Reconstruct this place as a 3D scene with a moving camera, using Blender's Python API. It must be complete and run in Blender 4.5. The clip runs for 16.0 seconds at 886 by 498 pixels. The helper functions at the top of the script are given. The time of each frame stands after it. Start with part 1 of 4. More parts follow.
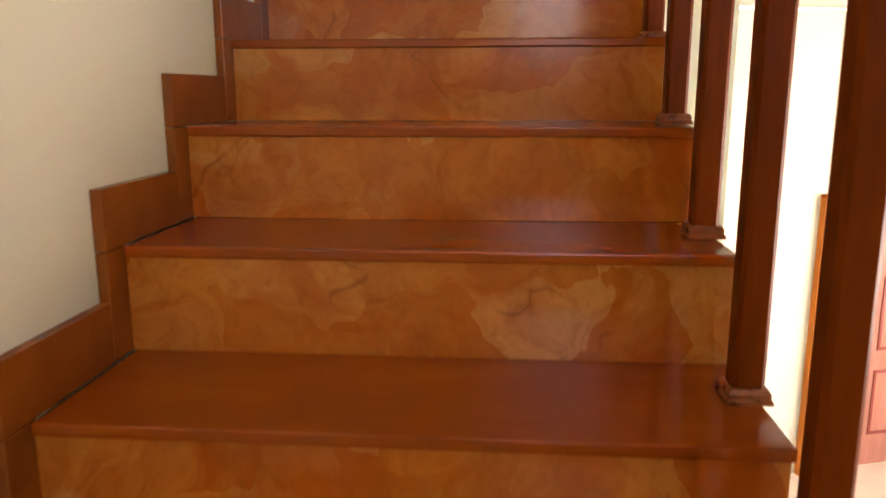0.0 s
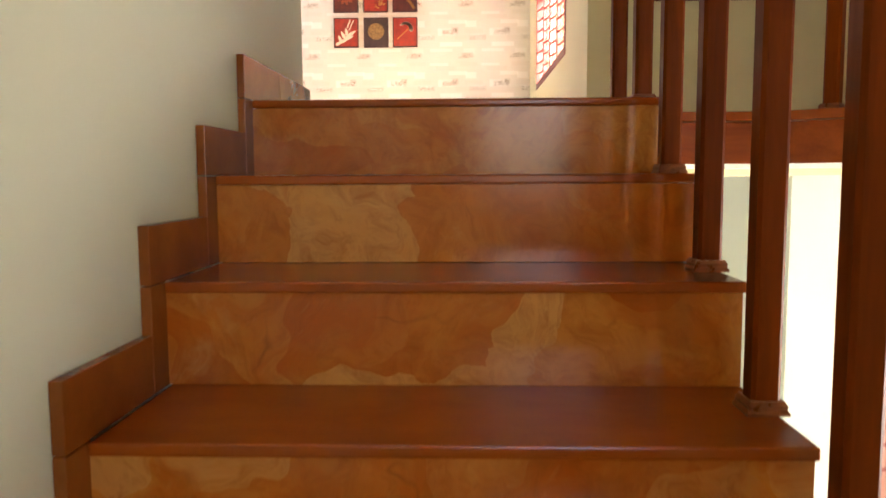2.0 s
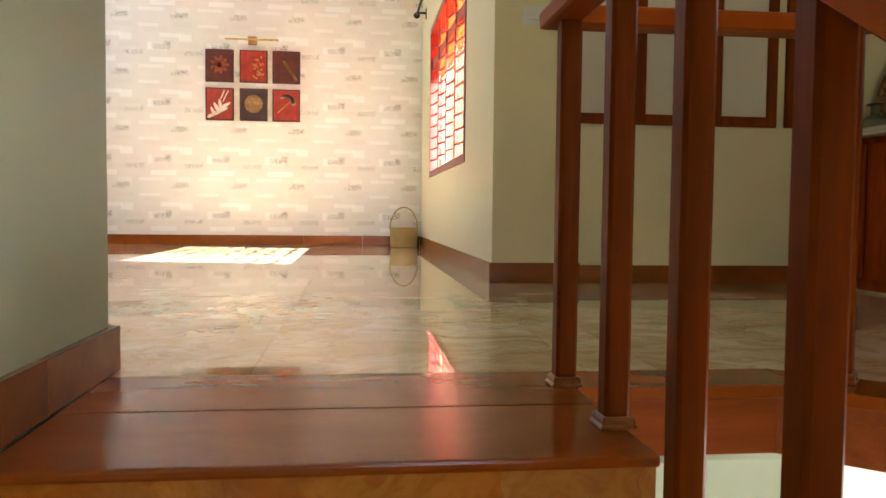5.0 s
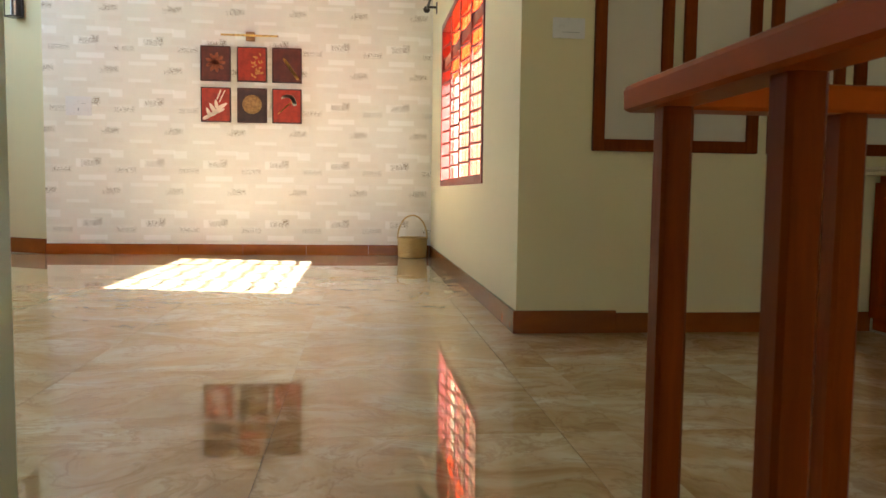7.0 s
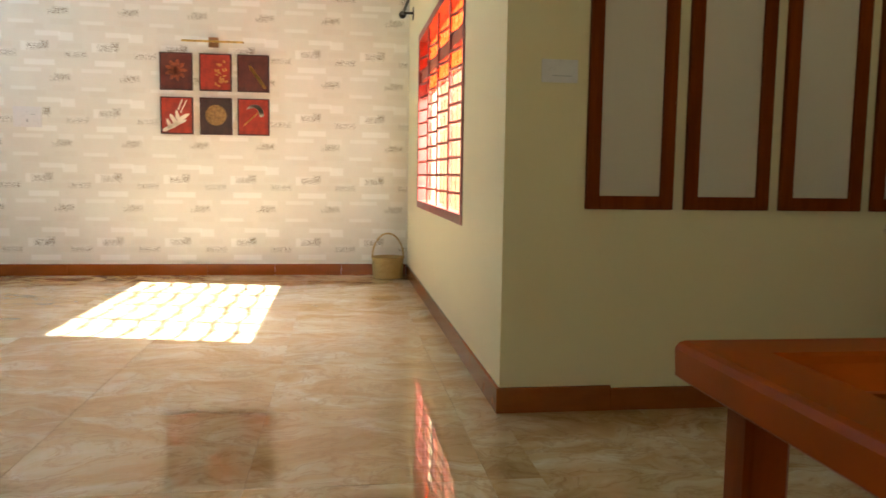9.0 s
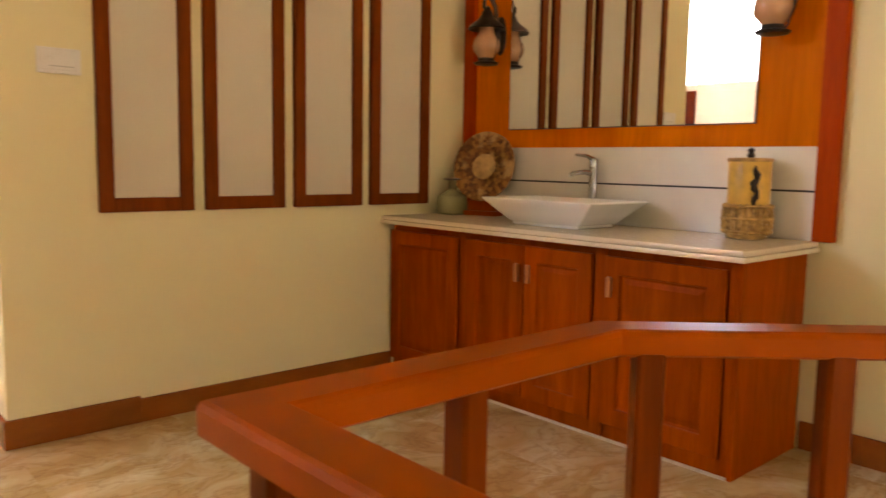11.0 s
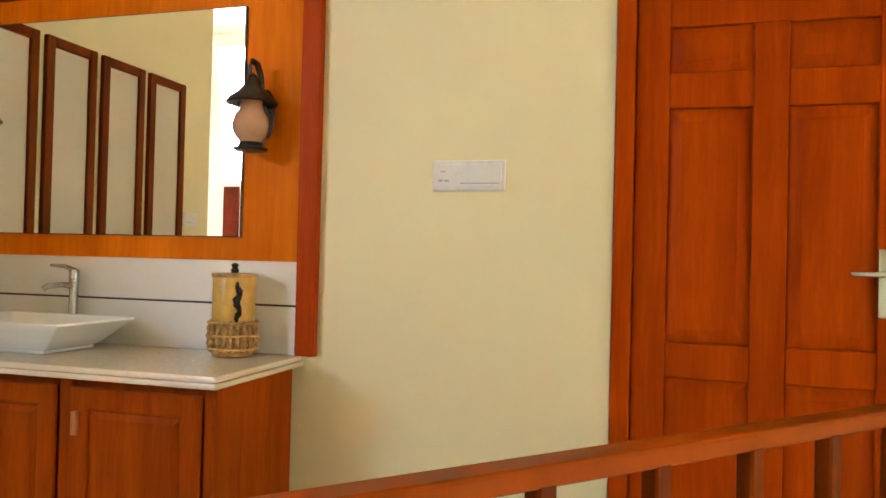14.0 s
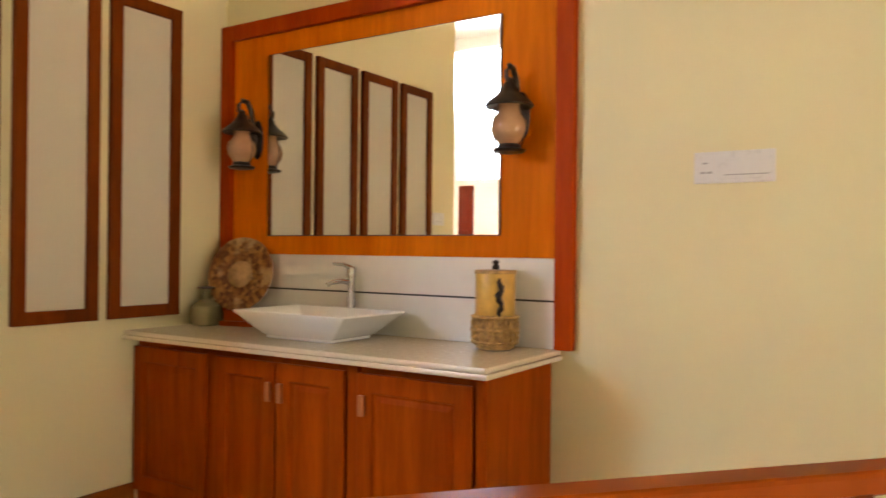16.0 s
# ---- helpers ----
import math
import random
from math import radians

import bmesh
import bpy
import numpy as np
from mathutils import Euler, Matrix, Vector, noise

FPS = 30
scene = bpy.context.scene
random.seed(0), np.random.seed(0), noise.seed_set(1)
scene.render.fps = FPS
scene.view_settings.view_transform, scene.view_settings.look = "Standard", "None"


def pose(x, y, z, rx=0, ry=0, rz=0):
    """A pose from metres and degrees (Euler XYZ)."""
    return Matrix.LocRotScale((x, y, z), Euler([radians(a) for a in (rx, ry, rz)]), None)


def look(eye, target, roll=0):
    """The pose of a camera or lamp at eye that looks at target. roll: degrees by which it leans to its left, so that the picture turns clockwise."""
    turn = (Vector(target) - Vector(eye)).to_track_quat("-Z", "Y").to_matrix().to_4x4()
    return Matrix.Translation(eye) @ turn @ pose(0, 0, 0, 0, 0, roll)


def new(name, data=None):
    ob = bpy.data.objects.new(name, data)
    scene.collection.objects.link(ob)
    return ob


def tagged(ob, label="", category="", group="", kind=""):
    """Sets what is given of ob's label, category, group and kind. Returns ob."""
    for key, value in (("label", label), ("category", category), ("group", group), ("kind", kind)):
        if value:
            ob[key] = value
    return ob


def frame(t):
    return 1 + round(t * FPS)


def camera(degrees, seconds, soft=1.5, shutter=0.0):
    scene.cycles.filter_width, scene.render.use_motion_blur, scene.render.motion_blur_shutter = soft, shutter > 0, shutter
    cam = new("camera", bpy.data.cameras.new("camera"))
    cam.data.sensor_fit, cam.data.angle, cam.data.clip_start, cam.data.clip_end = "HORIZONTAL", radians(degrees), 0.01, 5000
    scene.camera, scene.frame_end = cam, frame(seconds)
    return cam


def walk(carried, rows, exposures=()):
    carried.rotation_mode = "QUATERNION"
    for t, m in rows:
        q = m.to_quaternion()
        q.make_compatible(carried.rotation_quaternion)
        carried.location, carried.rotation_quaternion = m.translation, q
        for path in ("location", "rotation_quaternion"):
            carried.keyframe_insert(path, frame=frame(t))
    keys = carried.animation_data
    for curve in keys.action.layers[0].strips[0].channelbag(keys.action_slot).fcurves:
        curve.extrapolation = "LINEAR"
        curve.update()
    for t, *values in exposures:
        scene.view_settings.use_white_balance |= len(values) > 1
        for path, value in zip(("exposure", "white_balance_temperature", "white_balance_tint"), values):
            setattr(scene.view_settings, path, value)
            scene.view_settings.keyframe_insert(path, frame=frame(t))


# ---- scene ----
cam = camera(60.4, 16.0, soft=1.5, shutter=0.3)
PATH = [
    (0, (0.672, -2.717, -0.689), (0.514, -0.768, -1.096), -0.1),
    (0.5, (0.615, -2.463, -0.575), (0.528, -0.497, -0.931), 0.0),
    (1, (0.592, -2.251, -0.445), (0.498, -0.275, -0.745), -0.2),
    (1.5, (0.611, -2.074, -0.309), (0.464, -0.095, -0.56), -0.4),
    (2, (0.566, -1.928, -0.193), (0.499, 0.062, -0.384), -0.3),
    (2.5, (0.544, -1.755, -0.058), (0.555, 0.238, -0.223), 0.4),
    (3, (0.563, -1.617, 0.031), (0.625, 0.379, -0.077), 0.2),
    (3.5, (0.597, -1.484, 0.11), (0.71, 0.511, 0.013), -0.1),
    (4, (0.598, -1.35, 0.190), (0.777, 0.64, 0.117), 0.4),
    (4.5, (0.564, -1.252, 0.297), (0.787, 0.734, 0.216), 0.4),
    (5, (0.572, -1.138, 0.379), (0.800, 0.846, 0.284), 0.6),
    (7.5, (0.570, -0.392, 0.752), (0.771, 1.591, 0.588), 0.8),
    (8, (0.636, -0.205, 0.848), (0.731, 1.785, 0.666), 0.9),
    (10.3, (0.607, -0.136, 1.1), (1.56, 1.609, 0.881), 1.3),
    (10.5, (0.601, -0.125, 1.096), (1.687, 1.54, 0.88), 1.4),
    (11, (0.653, -0.161, 1.092), (1.992, 1.308, 0.868), 1.0),
    (11.5, (0.753, -0.191, 1.075), (2.291, 1.068, 0.856), 0.6),
    (12, (0.865, -0.216, 1.065), (2.556, 0.833, 0.863), 0.5),
    (12.5, (0.899, -0.232, 1.064), (2.729, 0.552, 0.879), 0.3),
    (13, (0.975, -0.321, 1.090), (2.866, 0.307, 0.924), 0.2),
    (13.5, (0.975, -0.370, 1.175), (2.889, 0.203, 1.082), 1.1),
    (14, (0.975, -0.315, 1.203), (2.897, 0.236, 1.231), 1.4),
    (14.5, (0.975, -0.338, 1.198), (2.877, 0.275, 1.274), 1.3),
    (15, (0.975, -0.334, 1.188), (2.857, 0.338, 1.262), 1.3),
    (15.5, (0.93, -0.277, 1.182), (2.757, 0.535, 1.234), 1.2),
    (16, (0.876, -0.221, 1.207), (2.558, 0.86, 1.211), 0.6),
]
EXPOSURE = [(0, 4.8, 7100, 36), (1.5, 4.7, 6700, 27), (2.5, 4.5, 6250, 18), (3.5, 4.4, 6100, 14), (5, 4.35, 6000, 12), (8, 3.95, 5900, 8), (10.3, 4.45, 7600, 20), (11, 5.3, 8100, 32), (12.5, 5.75, 7400, 33), (13.5, 5.65, 6900, 23), (14.5, 5.5, 6500, 17), (16, 5.45, 7000, 27)]
walk(cam, [(t, look(eye, target, roll)) for t, eye, target, roll in PATH], EXPOSURE)

# ---- light ----
world = bpy.data.worlds.new("world")
scene.world = world
world.use_nodes = True
_nt = world.node_tree
_sky = _nt.nodes.new("ShaderNodeTexSky")
_sky.sky_type = "NISHITA"
_sky.sun_disc = False
SUN_FROM = Vector((1.17, -0.28, 0.77)).normalized()
_sky.sun_elevation = math.asin(SUN_FROM.z)
_sky.sun_rotation = math.atan2(SUN_FROM.x, SUN_FROM.y)
_nt.links.new(_sky.outputs[0], _nt.nodes["Background"].inputs[0])
_nt.nodes["Background"].inputs[1].default_value = 0.05

_sun = bpy.data.lights.new("sun", "SUN")
_sun.energy, _sun.angle, _sun.color = 5.0, radians(0.6), (0.97, 0.985, 1.0)
new("sun", _sun).matrix_world = look(SUN_FROM * 30, (0, 0, 0))


def window_light(name, eye, target, w, h, watts, color=(1, 1, 1)):
    la = bpy.data.lights.new(name, "AREA")
    la.shape, la.size, la.size_y, la.energy, la.color = "RECTANGLE", w, h, watts, color
    new(name, la).matrix_world = look(eye, target)


# daylight in the high window, fill at the stair, daylight from an unseen lower window
window_light("high_window_light", (-4.62, 5.885, 3.5), (0, 4.9, 2.2), 1.35, 2.0, 4.2, (0.55, 0.79, 1.0))
# added behind the stair; its warm colour stands in for bounced light
window_light("stair_window_light", (1.6, -6.28, 0.9), (1.2, 0, 0.5), 1.7, 2.4, 0.50, (1.0, 0.78, 0.40))
window_light("lower_window_light", (5.75, 0.4, -1.6), (1.5, 0.8, -1.8), 3.6, 1.8, 2.4, (1.0, 1.0, 0.84))

# ---- materials ----


class G:
    """A node material under construction."""

    def __init__(self, name):
        self.m = bpy.data.materials.new(name)
        self.m.use_nodes = True
        self.t = self.m.node_tree
        self.b = self.t.nodes["Principled BSDF"]
        self.co = self.n("TexCoord").outputs["Object"]

    def n(self, kind):
        return self.t.nodes.new("ShaderNode" + kind)

    def put(self, sock, v):
        if isinstance(v, bpy.types.NodeSocket):
            self.t.links.new(v, sock)
        else:
            sock.default_value = v

    def math(self, op, a, b=0.0, c=0.0):
        q = self.n("Math")
        q.operation = op
        for i, v in enumerate((a, b, c)):
            self.put(q.inputs[i], v)
        return q.outputs[0]

    def scaled(self, v, s, off=(0, 0, 0)):
        q = self.n("Mapping")
        self.put(q.inputs[0], v)
        q.inputs["Scale"].default_value = s
        self.put(q.inputs["Location"], off)
        return q.outputs[0]

    def noise(self, v, scale, detail=4, rough=0.55, dist=0.0):
        q = self.n("TexNoise")
        self.put(q.inputs["Vector"], v)
        q.inputs["Scale"].default_value, q.inputs["Detail"].default_value = scale, detail
        q.inputs["Roughness"].default_value, q.inputs["Distortion"].default_value = rough, dist
        return q.outputs[0], q.outputs[1]

    def vor(self, v, scale, feature="F1", out=0):
        q = self.n("TexVoronoi")
        q.feature = feature
        self.put(q.inputs["Vector"], v)
        q.inputs["Scale"].default_value = scale
        return q.outputs[out]

    def ramp(self, f, *stops):
        q = self.n("ValToRGB")
        self.put(q.inputs[0], f)
        e = q.color_ramp.elements
        while len(e) < len(stops):
            e.new(0.5)
        for k, (p, c) in zip(e, stops):
            k.position, k.color = p, (*c, 1) if isinstance(c, tuple) else (c, c, c, 1)
        return q.outputs[0]

    def mix(self, f, a, b, mode="MIX"):
        q = self.n("MixRGB")
        q.blend_type = mode
        self.put(q.inputs[0], f)
        for i, v in ((1, a), (2, b)):
            self.put(q.inputs[i], (*v, 1) if isinstance(v, tuple) else v)
        return q.outputs[0]

    def warp(self, v, scale, amount):
        _, c = self.noise(v, scale, 3)
        q = self.n("VectorMath")
        q.operation = "MULTIPLY_ADD"
        self.put(q.inputs[0], c)
        q.inputs[1].default_value = (amount,) * 3
        self.put(q.inputs[2], v)
        return q.outputs[0]

    def shift(self, v, amount=30.0):
        """v moved by a random amount for each object."""
        r = self.n("ObjectInfo").outputs["Random"]
        q = self.n("VectorMath")
        q.operation = "ADD"
        self.put(q.inputs[0], v)
        c = self.n("CombineXYZ")
        for i, k in enumerate((1.0, 2.3, 3.7)):
            self.put(c.inputs[i], self.math("MULTIPLY", r, amount * k))
        self.put(q.inputs[1], c.outputs[0])
        return q.outputs[0]

    def bump(self, h, strength=0.2, dist=0.002):
        q = self.n("Bump")
        q.inputs["Strength"].default_value, q.inputs["Distance"].default_value = strength, dist
        self.put(q.inputs["Height"], h)
        self.put(self.b.inputs["Normal"], q.outputs[0])

    def end(self, color=None, rough=0.5, metal=0.0, coat=0.0, spec=0.5):
        if color is not None:
            self.put(self.b.inputs["Base Color"], (*color, 1) if isinstance(color, tuple) else color)
        self.put(self.b.inputs["Roughness"], rough)
        self.b.inputs["Metallic"].default_value = metal
        self.b.inputs["Coat Weight"].default_value = coat
        self.b.inputs["Specular IOR Level"].default_value = spec
        return self.m


def paint(name, c, rough=0.6):
    g = G(name)
    a, _ = g.noise(g.co, 1.3, 5)
    b, _ = g.noise(g.co, 14, 4)
    k = g.mix(g.math("MULTIPLY", a, 0.5), tuple(x * 0.93 for x in c), tuple(min(1, x * 1.05) for x in c))
    k = g.mix(g.ramp(b, (0.62, 0.0), (0.8, 0.12)), k, tuple(x * 0.8 for x in c))
    f, _ = g.noise(g.co, 160, 3)
    g.bump(f, 0.12, 0.001)
    return g.end(k, rough)


def wood(name, dark, light, axis="z", rough=0.3, grain=1.0, coat=0.0, spec=0.16):
    g = G(name)
    s = {"x": (0.7, 9, 9), "y": (9, 0.7, 9), "z": (9, 9, 0.7)}[axis]
    v = g.scaled(g.warp(g.shift(g.co, 5), 2.0, 0.05), tuple(q * grain for q in s))
    a, _ = g.noise(v, 1.6, 5, 0.6, 0.6)
    b, _ = g.noise(g.scaled(v, (5, 5, 5)), 2.2, 4, 0.6)
    big, _ = g.noise(g.co, 2.5, 3)
    k = g.ramp(a, (0.25, dark), (0.7, light))
    k = g.mix(g.ramp(b, (0.42, 0.18), (0.6, 0.0)), k, tuple(x * 0.6 for x in dark))
    k = g.mix(g.ramp(big, (0.3, 0.25), (0.7, 0.0)), k, dark)
    g.bump(b, 0.10, 0.001)
    rr = g.ramp(b, (0.3, rough * 1.25), (0.7, rough * 0.85))
    return g.end(k, rr, coat=coat, spec=spec)


def tile_stone(name):
    """Polished patchy brown and beige stone of the risers."""
    g = G(name)
    v = g.warp(g.warp(g.shift(g.co, 17), 3.0, 0.35), 11.0, 0.04)
    cell = g.vor(g.scaled(v, (1.0, 1.0, 1.4)), 4.6, "F1", 1)
    sep = g.n("SeparateColor")
    g.put(sep.inputs[0], cell)
    k = g.ramp(sep.outputs[0], (0.0, (0.38, 0.0697, 0.00392)), (0.3, (0.48, 0.131, 0.0118)), (0.55, (0.54, 0.182, 0.0245)), (0.75, (0.42, 0.0909, 0.00588)), (1.0, (0.62, 0.293, 0.0686)))
    n1, _ = g.noise(v, 7, 6, 0.65)
    k = g.mix(g.ramp(n1, (0.38, 0.0), (0.7, 0.65)), k, (0.55, 0.198, 0.0269))
    n2, _ = g.noise(v, 2.2, 5, 0.6, 1.5)
    k = g.mix(g.ramp(n2, (0.5, 0.0), (0.62, 0.55)), k, (0.4, 0.0697, 0.00294))
    edge = g.vor(g.scaled(g.warp(g.shift(g.co, 9), 5.0, 0.3), (1, 1, 1)), 2.1, "DISTANCE_TO_EDGE", 0)
    gate, _ = g.noise(v, 3.0, 3)
    crack = g.math("MULTIPLY", g.ramp(edge, (0.0, 1.0), (0.014, 0.0)), g.ramp(gate, (0.55, 0.0), (0.62, 0.5)))
    k = g.mix(crack, k, (0.1, 0.0238, 0.00588))
    n3, _ = g.noise(v, 45, 4)
    k = g.mix(g.ramp(n3, (0.5, 0.0), (0.8, 0.3)), k, (0.25, 0.0634, 0.00735))
    n4, _ = g.noise(g.scaled(g.warp(v, 6.0, 0.2), (1.6, 1, 0.8)), 16, 5, 0.7)
    k = g.mix(g.ramp(n4, (0.48, 0.0), (0.68, 0.5)), k, (0.3, 0.0673, 0.0049))
    n5, _ = g.noise(g.scaled(g.warp(v, 4.0, 0.3), (1, 1, 0.7), (5, 5, 5)), 9, 5, 0.7)
    k = g.mix(g.ramp(n5, (0.58, 0.0), (0.74, 0.35)), k, (0.62, 0.293, 0.0735))
    g.bump(n3, 0.02, 0.0006)
    return g.end(k, g.ramp(n1, (0.3, 0.12), (0.8, 0.2)), spec=0.32)


def granite(name, a, b, rough=0.17):
    g = G(name)
    v = g.shift(g.co, 11)
    w = g.scaled(g.warp(v, 2.0, 0.25), (0.5, 2.0, 2.0))
    n1, _ = g.noise(w, 3.0, 6, 0.6)
    n2, _ = g.noise(v, 110, 3)
    k = g.ramp(n1, (0.3, a), (0.7, b))
    k = g.mix(g.ramp(n2, (0.5, 0.0), (0.8, 0.12)), k, tuple(x * 0.6 for x in a))
    return g.end(k, g.ramp(n1, (0.3, rough), (0.8, rough * 1.4)), spec=0.33)


def floor_marble(name):
    g = G(name)
    v = g.shift(g.co, 23)
    w = g.scaled(g.warp(g.warp(v, 1.2, 0.7), 5.0, 0.12), (0.8, 1.5, 1))
    n1, _ = g.noise(w, 1.7, 7, 0.62, 1.2)
    n2, _ = g.noise(w, 5.0, 6, 0.65, 0.5)
    k = g.ramp(n1, (0.25, (0.36, 0.20, 0.07)), (0.45, (0.54, 0.37, 0.18)), (0.68, (0.70, 0.60, 0.43)))
    vein = g.math("ABSOLUTE", g.math("SUBTRACT", n2, 0.5))
    k = g.mix(g.ramp(vein, (0.0, 0.45), (0.035, 0.0)), k, (0.32, 0.17, 0.06))
    n3, _ = g.noise(v, 40, 3)
    k = g.mix(g.ramp(n3, (0.5, 0.0), (0.8, 0.15)), k, (0.3, 0.2, 0.1))
    return g.end(k, g.ramp(n1, (0.3, 0.003), (0.8, 0.008)), spec=0.95)


def wallpaper(name):
    """Pale stacked-stone print with sprigs in rows."""
    g = G(name)
    xyz = g.n("SeparateXYZ")
    g.put(xyz.inputs[0], g.co)
    base = (0.73, 0.69, 0.60)
    pw, ph = 0.625, 0.61
    fx = g.math("MODULO", g.math("ADD", xyz.outputs[0], 2.19 - pw / 2 + 6 * pw), pw)
    fz = g.math("MODULO", g.math("ADD", xyz.outputs[2], -0.92 + ph / 2 + 3 * ph), ph)

    def patch(dx, dz, w, h, soft=0.006):
        """A block dx, dz from the middle of each large sprig."""
        u0, v0 = (dx + pw / 2) % pw, (dz + ph / 2) % ph
        ax = g.math("ABSOLUTE", g.math("SUBTRACT", fx, u0))
        ax = g.math("MINIMUM", ax, g.math("SUBTRACT", pw, ax))
        az = g.math("ABSOLUTE", g.math("SUBTRACT", fz, v0))
        az = g.math("MINIMUM", az, g.math("SUBTRACT", ph, az))
        m = g.math("MAXIMUM", g.math("SUBTRACT", ax, w / 2), g.math("SUBTRACT", az, h / 2))
        return g.ramp(g.math("ADD", g.math("MULTIPLY", m, 1 / soft / 2), 0.5), (0.0, 1.0), (1.0, 0.0))

    wob, _ = g.noise(g.co, 3.0, 4)
    fine, _ = g.noise(g.scaled(g.co, (1, 1, 4)), 26, 3)
    k = g.ramp(wob, (0.3, tuple(c * 0.95 for c in base)), (0.7, tuple(c * 1.04 for c in base)))
    k = g.mix(g.ramp(fine, (0.5, 0.0), (0.75, 0.25)), k, (0.66, 0.60, 0.49))
    for dx, dz, w, h in ((-0.30, 0.02, 0.22, 0.05), (0.22, -0.06, 0.24, 0.05), (-0.02, 0.19, 0.24, 0.05), (0.26, 0.24, 0.20, 0.05)):
        k = g.mix(g.math("MULTIPLY", patch(dx, dz, w, h), 0.22), k, (0.62, 0.55, 0.44))
    for dx, dz, w, h, f in ((0.0, 0.01, 0.22, 0.085, 0.75), (0.05, -0.135, 0.27, 0.052, 0.8), (-0.07, -0.205, 0.27, 0.036, 0.6), (0.13, 0.13, 0.22, 0.045, 0.7), (0.29, 0.105, 0.13, 0.075, 0.7), (-0.10, 0.235, 0.22, 0.032, 0.6), (0.27, -0.215, 0.14, 0.06, 0.4), (-0.26, -0.045, 0.16, 0.05, 0.45)):
        k = g.mix(g.math("MULTIPLY", patch(dx, dz, w, h), f * 0.6), k, (0.93, 0.92, 0.87))
    leaf, _ = g.noise(g.scaled(g.co, (1, 1, 1.5)), 78, 2, 0.5)
    for dx, dz, w, h, lo in ((0.03, 0.008, 0.17, 0.06, 0.50), (0.10, 0.03, 0.06, 0.055, 0.46), (-0.25, -0.055, 0.19, 0.048, 0.515), (0.25, 0.345, 0.13, 0.05, 0.50), (0.20, 0.325, 0.12, 0.034, 0.53)):
        spot = g.math("MULTIPLY", patch(dx, dz, w, h, 0.014), g.ramp(leaf, (lo, 0.0), (lo + 0.04, 1.0)))
        k = g.mix(g.math("MULTIPLY", spot, 0.9), k, (0.22, 0.17, 0.09))
    f, _ = g.noise(g.co, 220, 2)
    g.bump(f, 0.1, 0.0006)
    return g.end(k, 0.5)


def plain(name, c, rough=0.4, metal=0.0, var=0.12, scale=30, coat=0.0, spec=0.5):
    g = G(name)
    a, _ = g.noise(g.co, scale, 4)
    k = g.mix(g.ramp(a, (0.3, 0.0), (0.75, 1.0)), tuple(x * (1 - var) for x in c), tuple(min(1, x * (1 + var)) for x in c))
    return g.end(k, g.ramp(a, (0.3, rough * 0.85), (0.8, min(1, rough * 1.2))), metal, coat, spec)


CREAM = paint("cream_wall_paint", (0.76, 0.67, 0.40))
STAIRWALL = paint("stair_wall_paint", (0.71, 0.74, 0.57))
PALE = paint("pale_lower_paint", (0.76, 0.80, 0.64))
WHITE = paint("white_ceiling_paint", (0.85, 0.83, 0.78))
PAPER = wallpaper("stone_print_wallpaper")
RISER = tile_stone("patchy_riser_stone")
TREAD = granite("brown_tread_stone", (0.26, 0.048, 0.003), (0.36, 0.078, 0.005))
SKIRT = granite("brown_skirting_stone", (0.22, 0.056, 0.007), (0.31, 0.088, 0.012), 0.2)
MARBLE = floor_marble("beige_floor_marble")
GROUT = plain("floor_joint", (0.34, 0.24, 0.14), 0.7)
RAILW = wood("railing_wood", (0.12, 0.020, 0.001), (0.25, 0.046, 0.002), "z", 0.34, coat=0.0, spec=0.06)
RAILX = plain("handrail_polish", (0.34, 0.062, 0.002), 0.38, var=0.2, scale=5, spec=0.07)
CABW = wood("cabinet_wood", (0.24, 0.036, 0.001), (0.43, 0.074, 0.002), "z", 0.4, coat=0.0, spec=0.04)
DOORW = wood("door_wood", (0.27, 0.029, 0.0006), (0.47, 0.068, 0.001), "z", 0.4, 0.7, coat=0.0, spec=0.04)
PANELW = wood("mirror_board_wood", (0.58, 0.125, 0.002), (0.82, 0.215, 0.004), "z", 0.42, 0.5, coat=0.0, spec=0.03)
FRAMEW = wood("mirror_frame_wood", (0.32, 0.032, 0.002), (0.46, 0.062, 0.002), "z", 0.4, coat=0.0, spec=0.05)
DARKW = wood("dark_panel_frame_wood", (0.125, 0.022, 0.002), (0.235, 0.047, 0.004), "z", 0.38, coat=0.0, spec=0.07)
FASCIA = wood("fascia_wood", (0.22, 0.04, 0.006), (0.36, 0.075, 0.010), "x", 0.32, coat=0.0)
LINEN = plain("grey_panel_fabric", (0.60, 0.54, 0.43), 0.85, var=0.04, scale=220)
MAROON = plain("maroon_window_paint", (0.26, 0.045, 0.03), 0.4)
# lighter copy of the maroon paint, with sunlight put into its colour
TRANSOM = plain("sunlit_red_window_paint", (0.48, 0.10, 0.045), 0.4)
CERAMIC = plain("white_ceramic", (0.86, 0.85, 0.83), 0.08, var=0.01, scale=3, coat=0.5)
QUARTZ = plain("cream_counter_stone", (0.68, 0.57, 0.42), 0.24, var=0.05, scale=60)
SPLASH = plain("white_splash_tile", (0.78, 0.74, 0.68), 0.14, var=0.03, scale=8)
BLACK = plain("black_joint", (0.02, 0.018, 0.016), 0.4)
CHROME = plain("chrome", (0.55, 0.56, 0.57), 0.14, 1.0, 0.05)
BRONZE = plain("dark_bronze", (0.055, 0.04, 0.032), 0.38, 0.75, 0.3)
BRASS = plain("aged_brass", (0.62, 0.40, 0.12), 0.3, 0.85, 0.25)
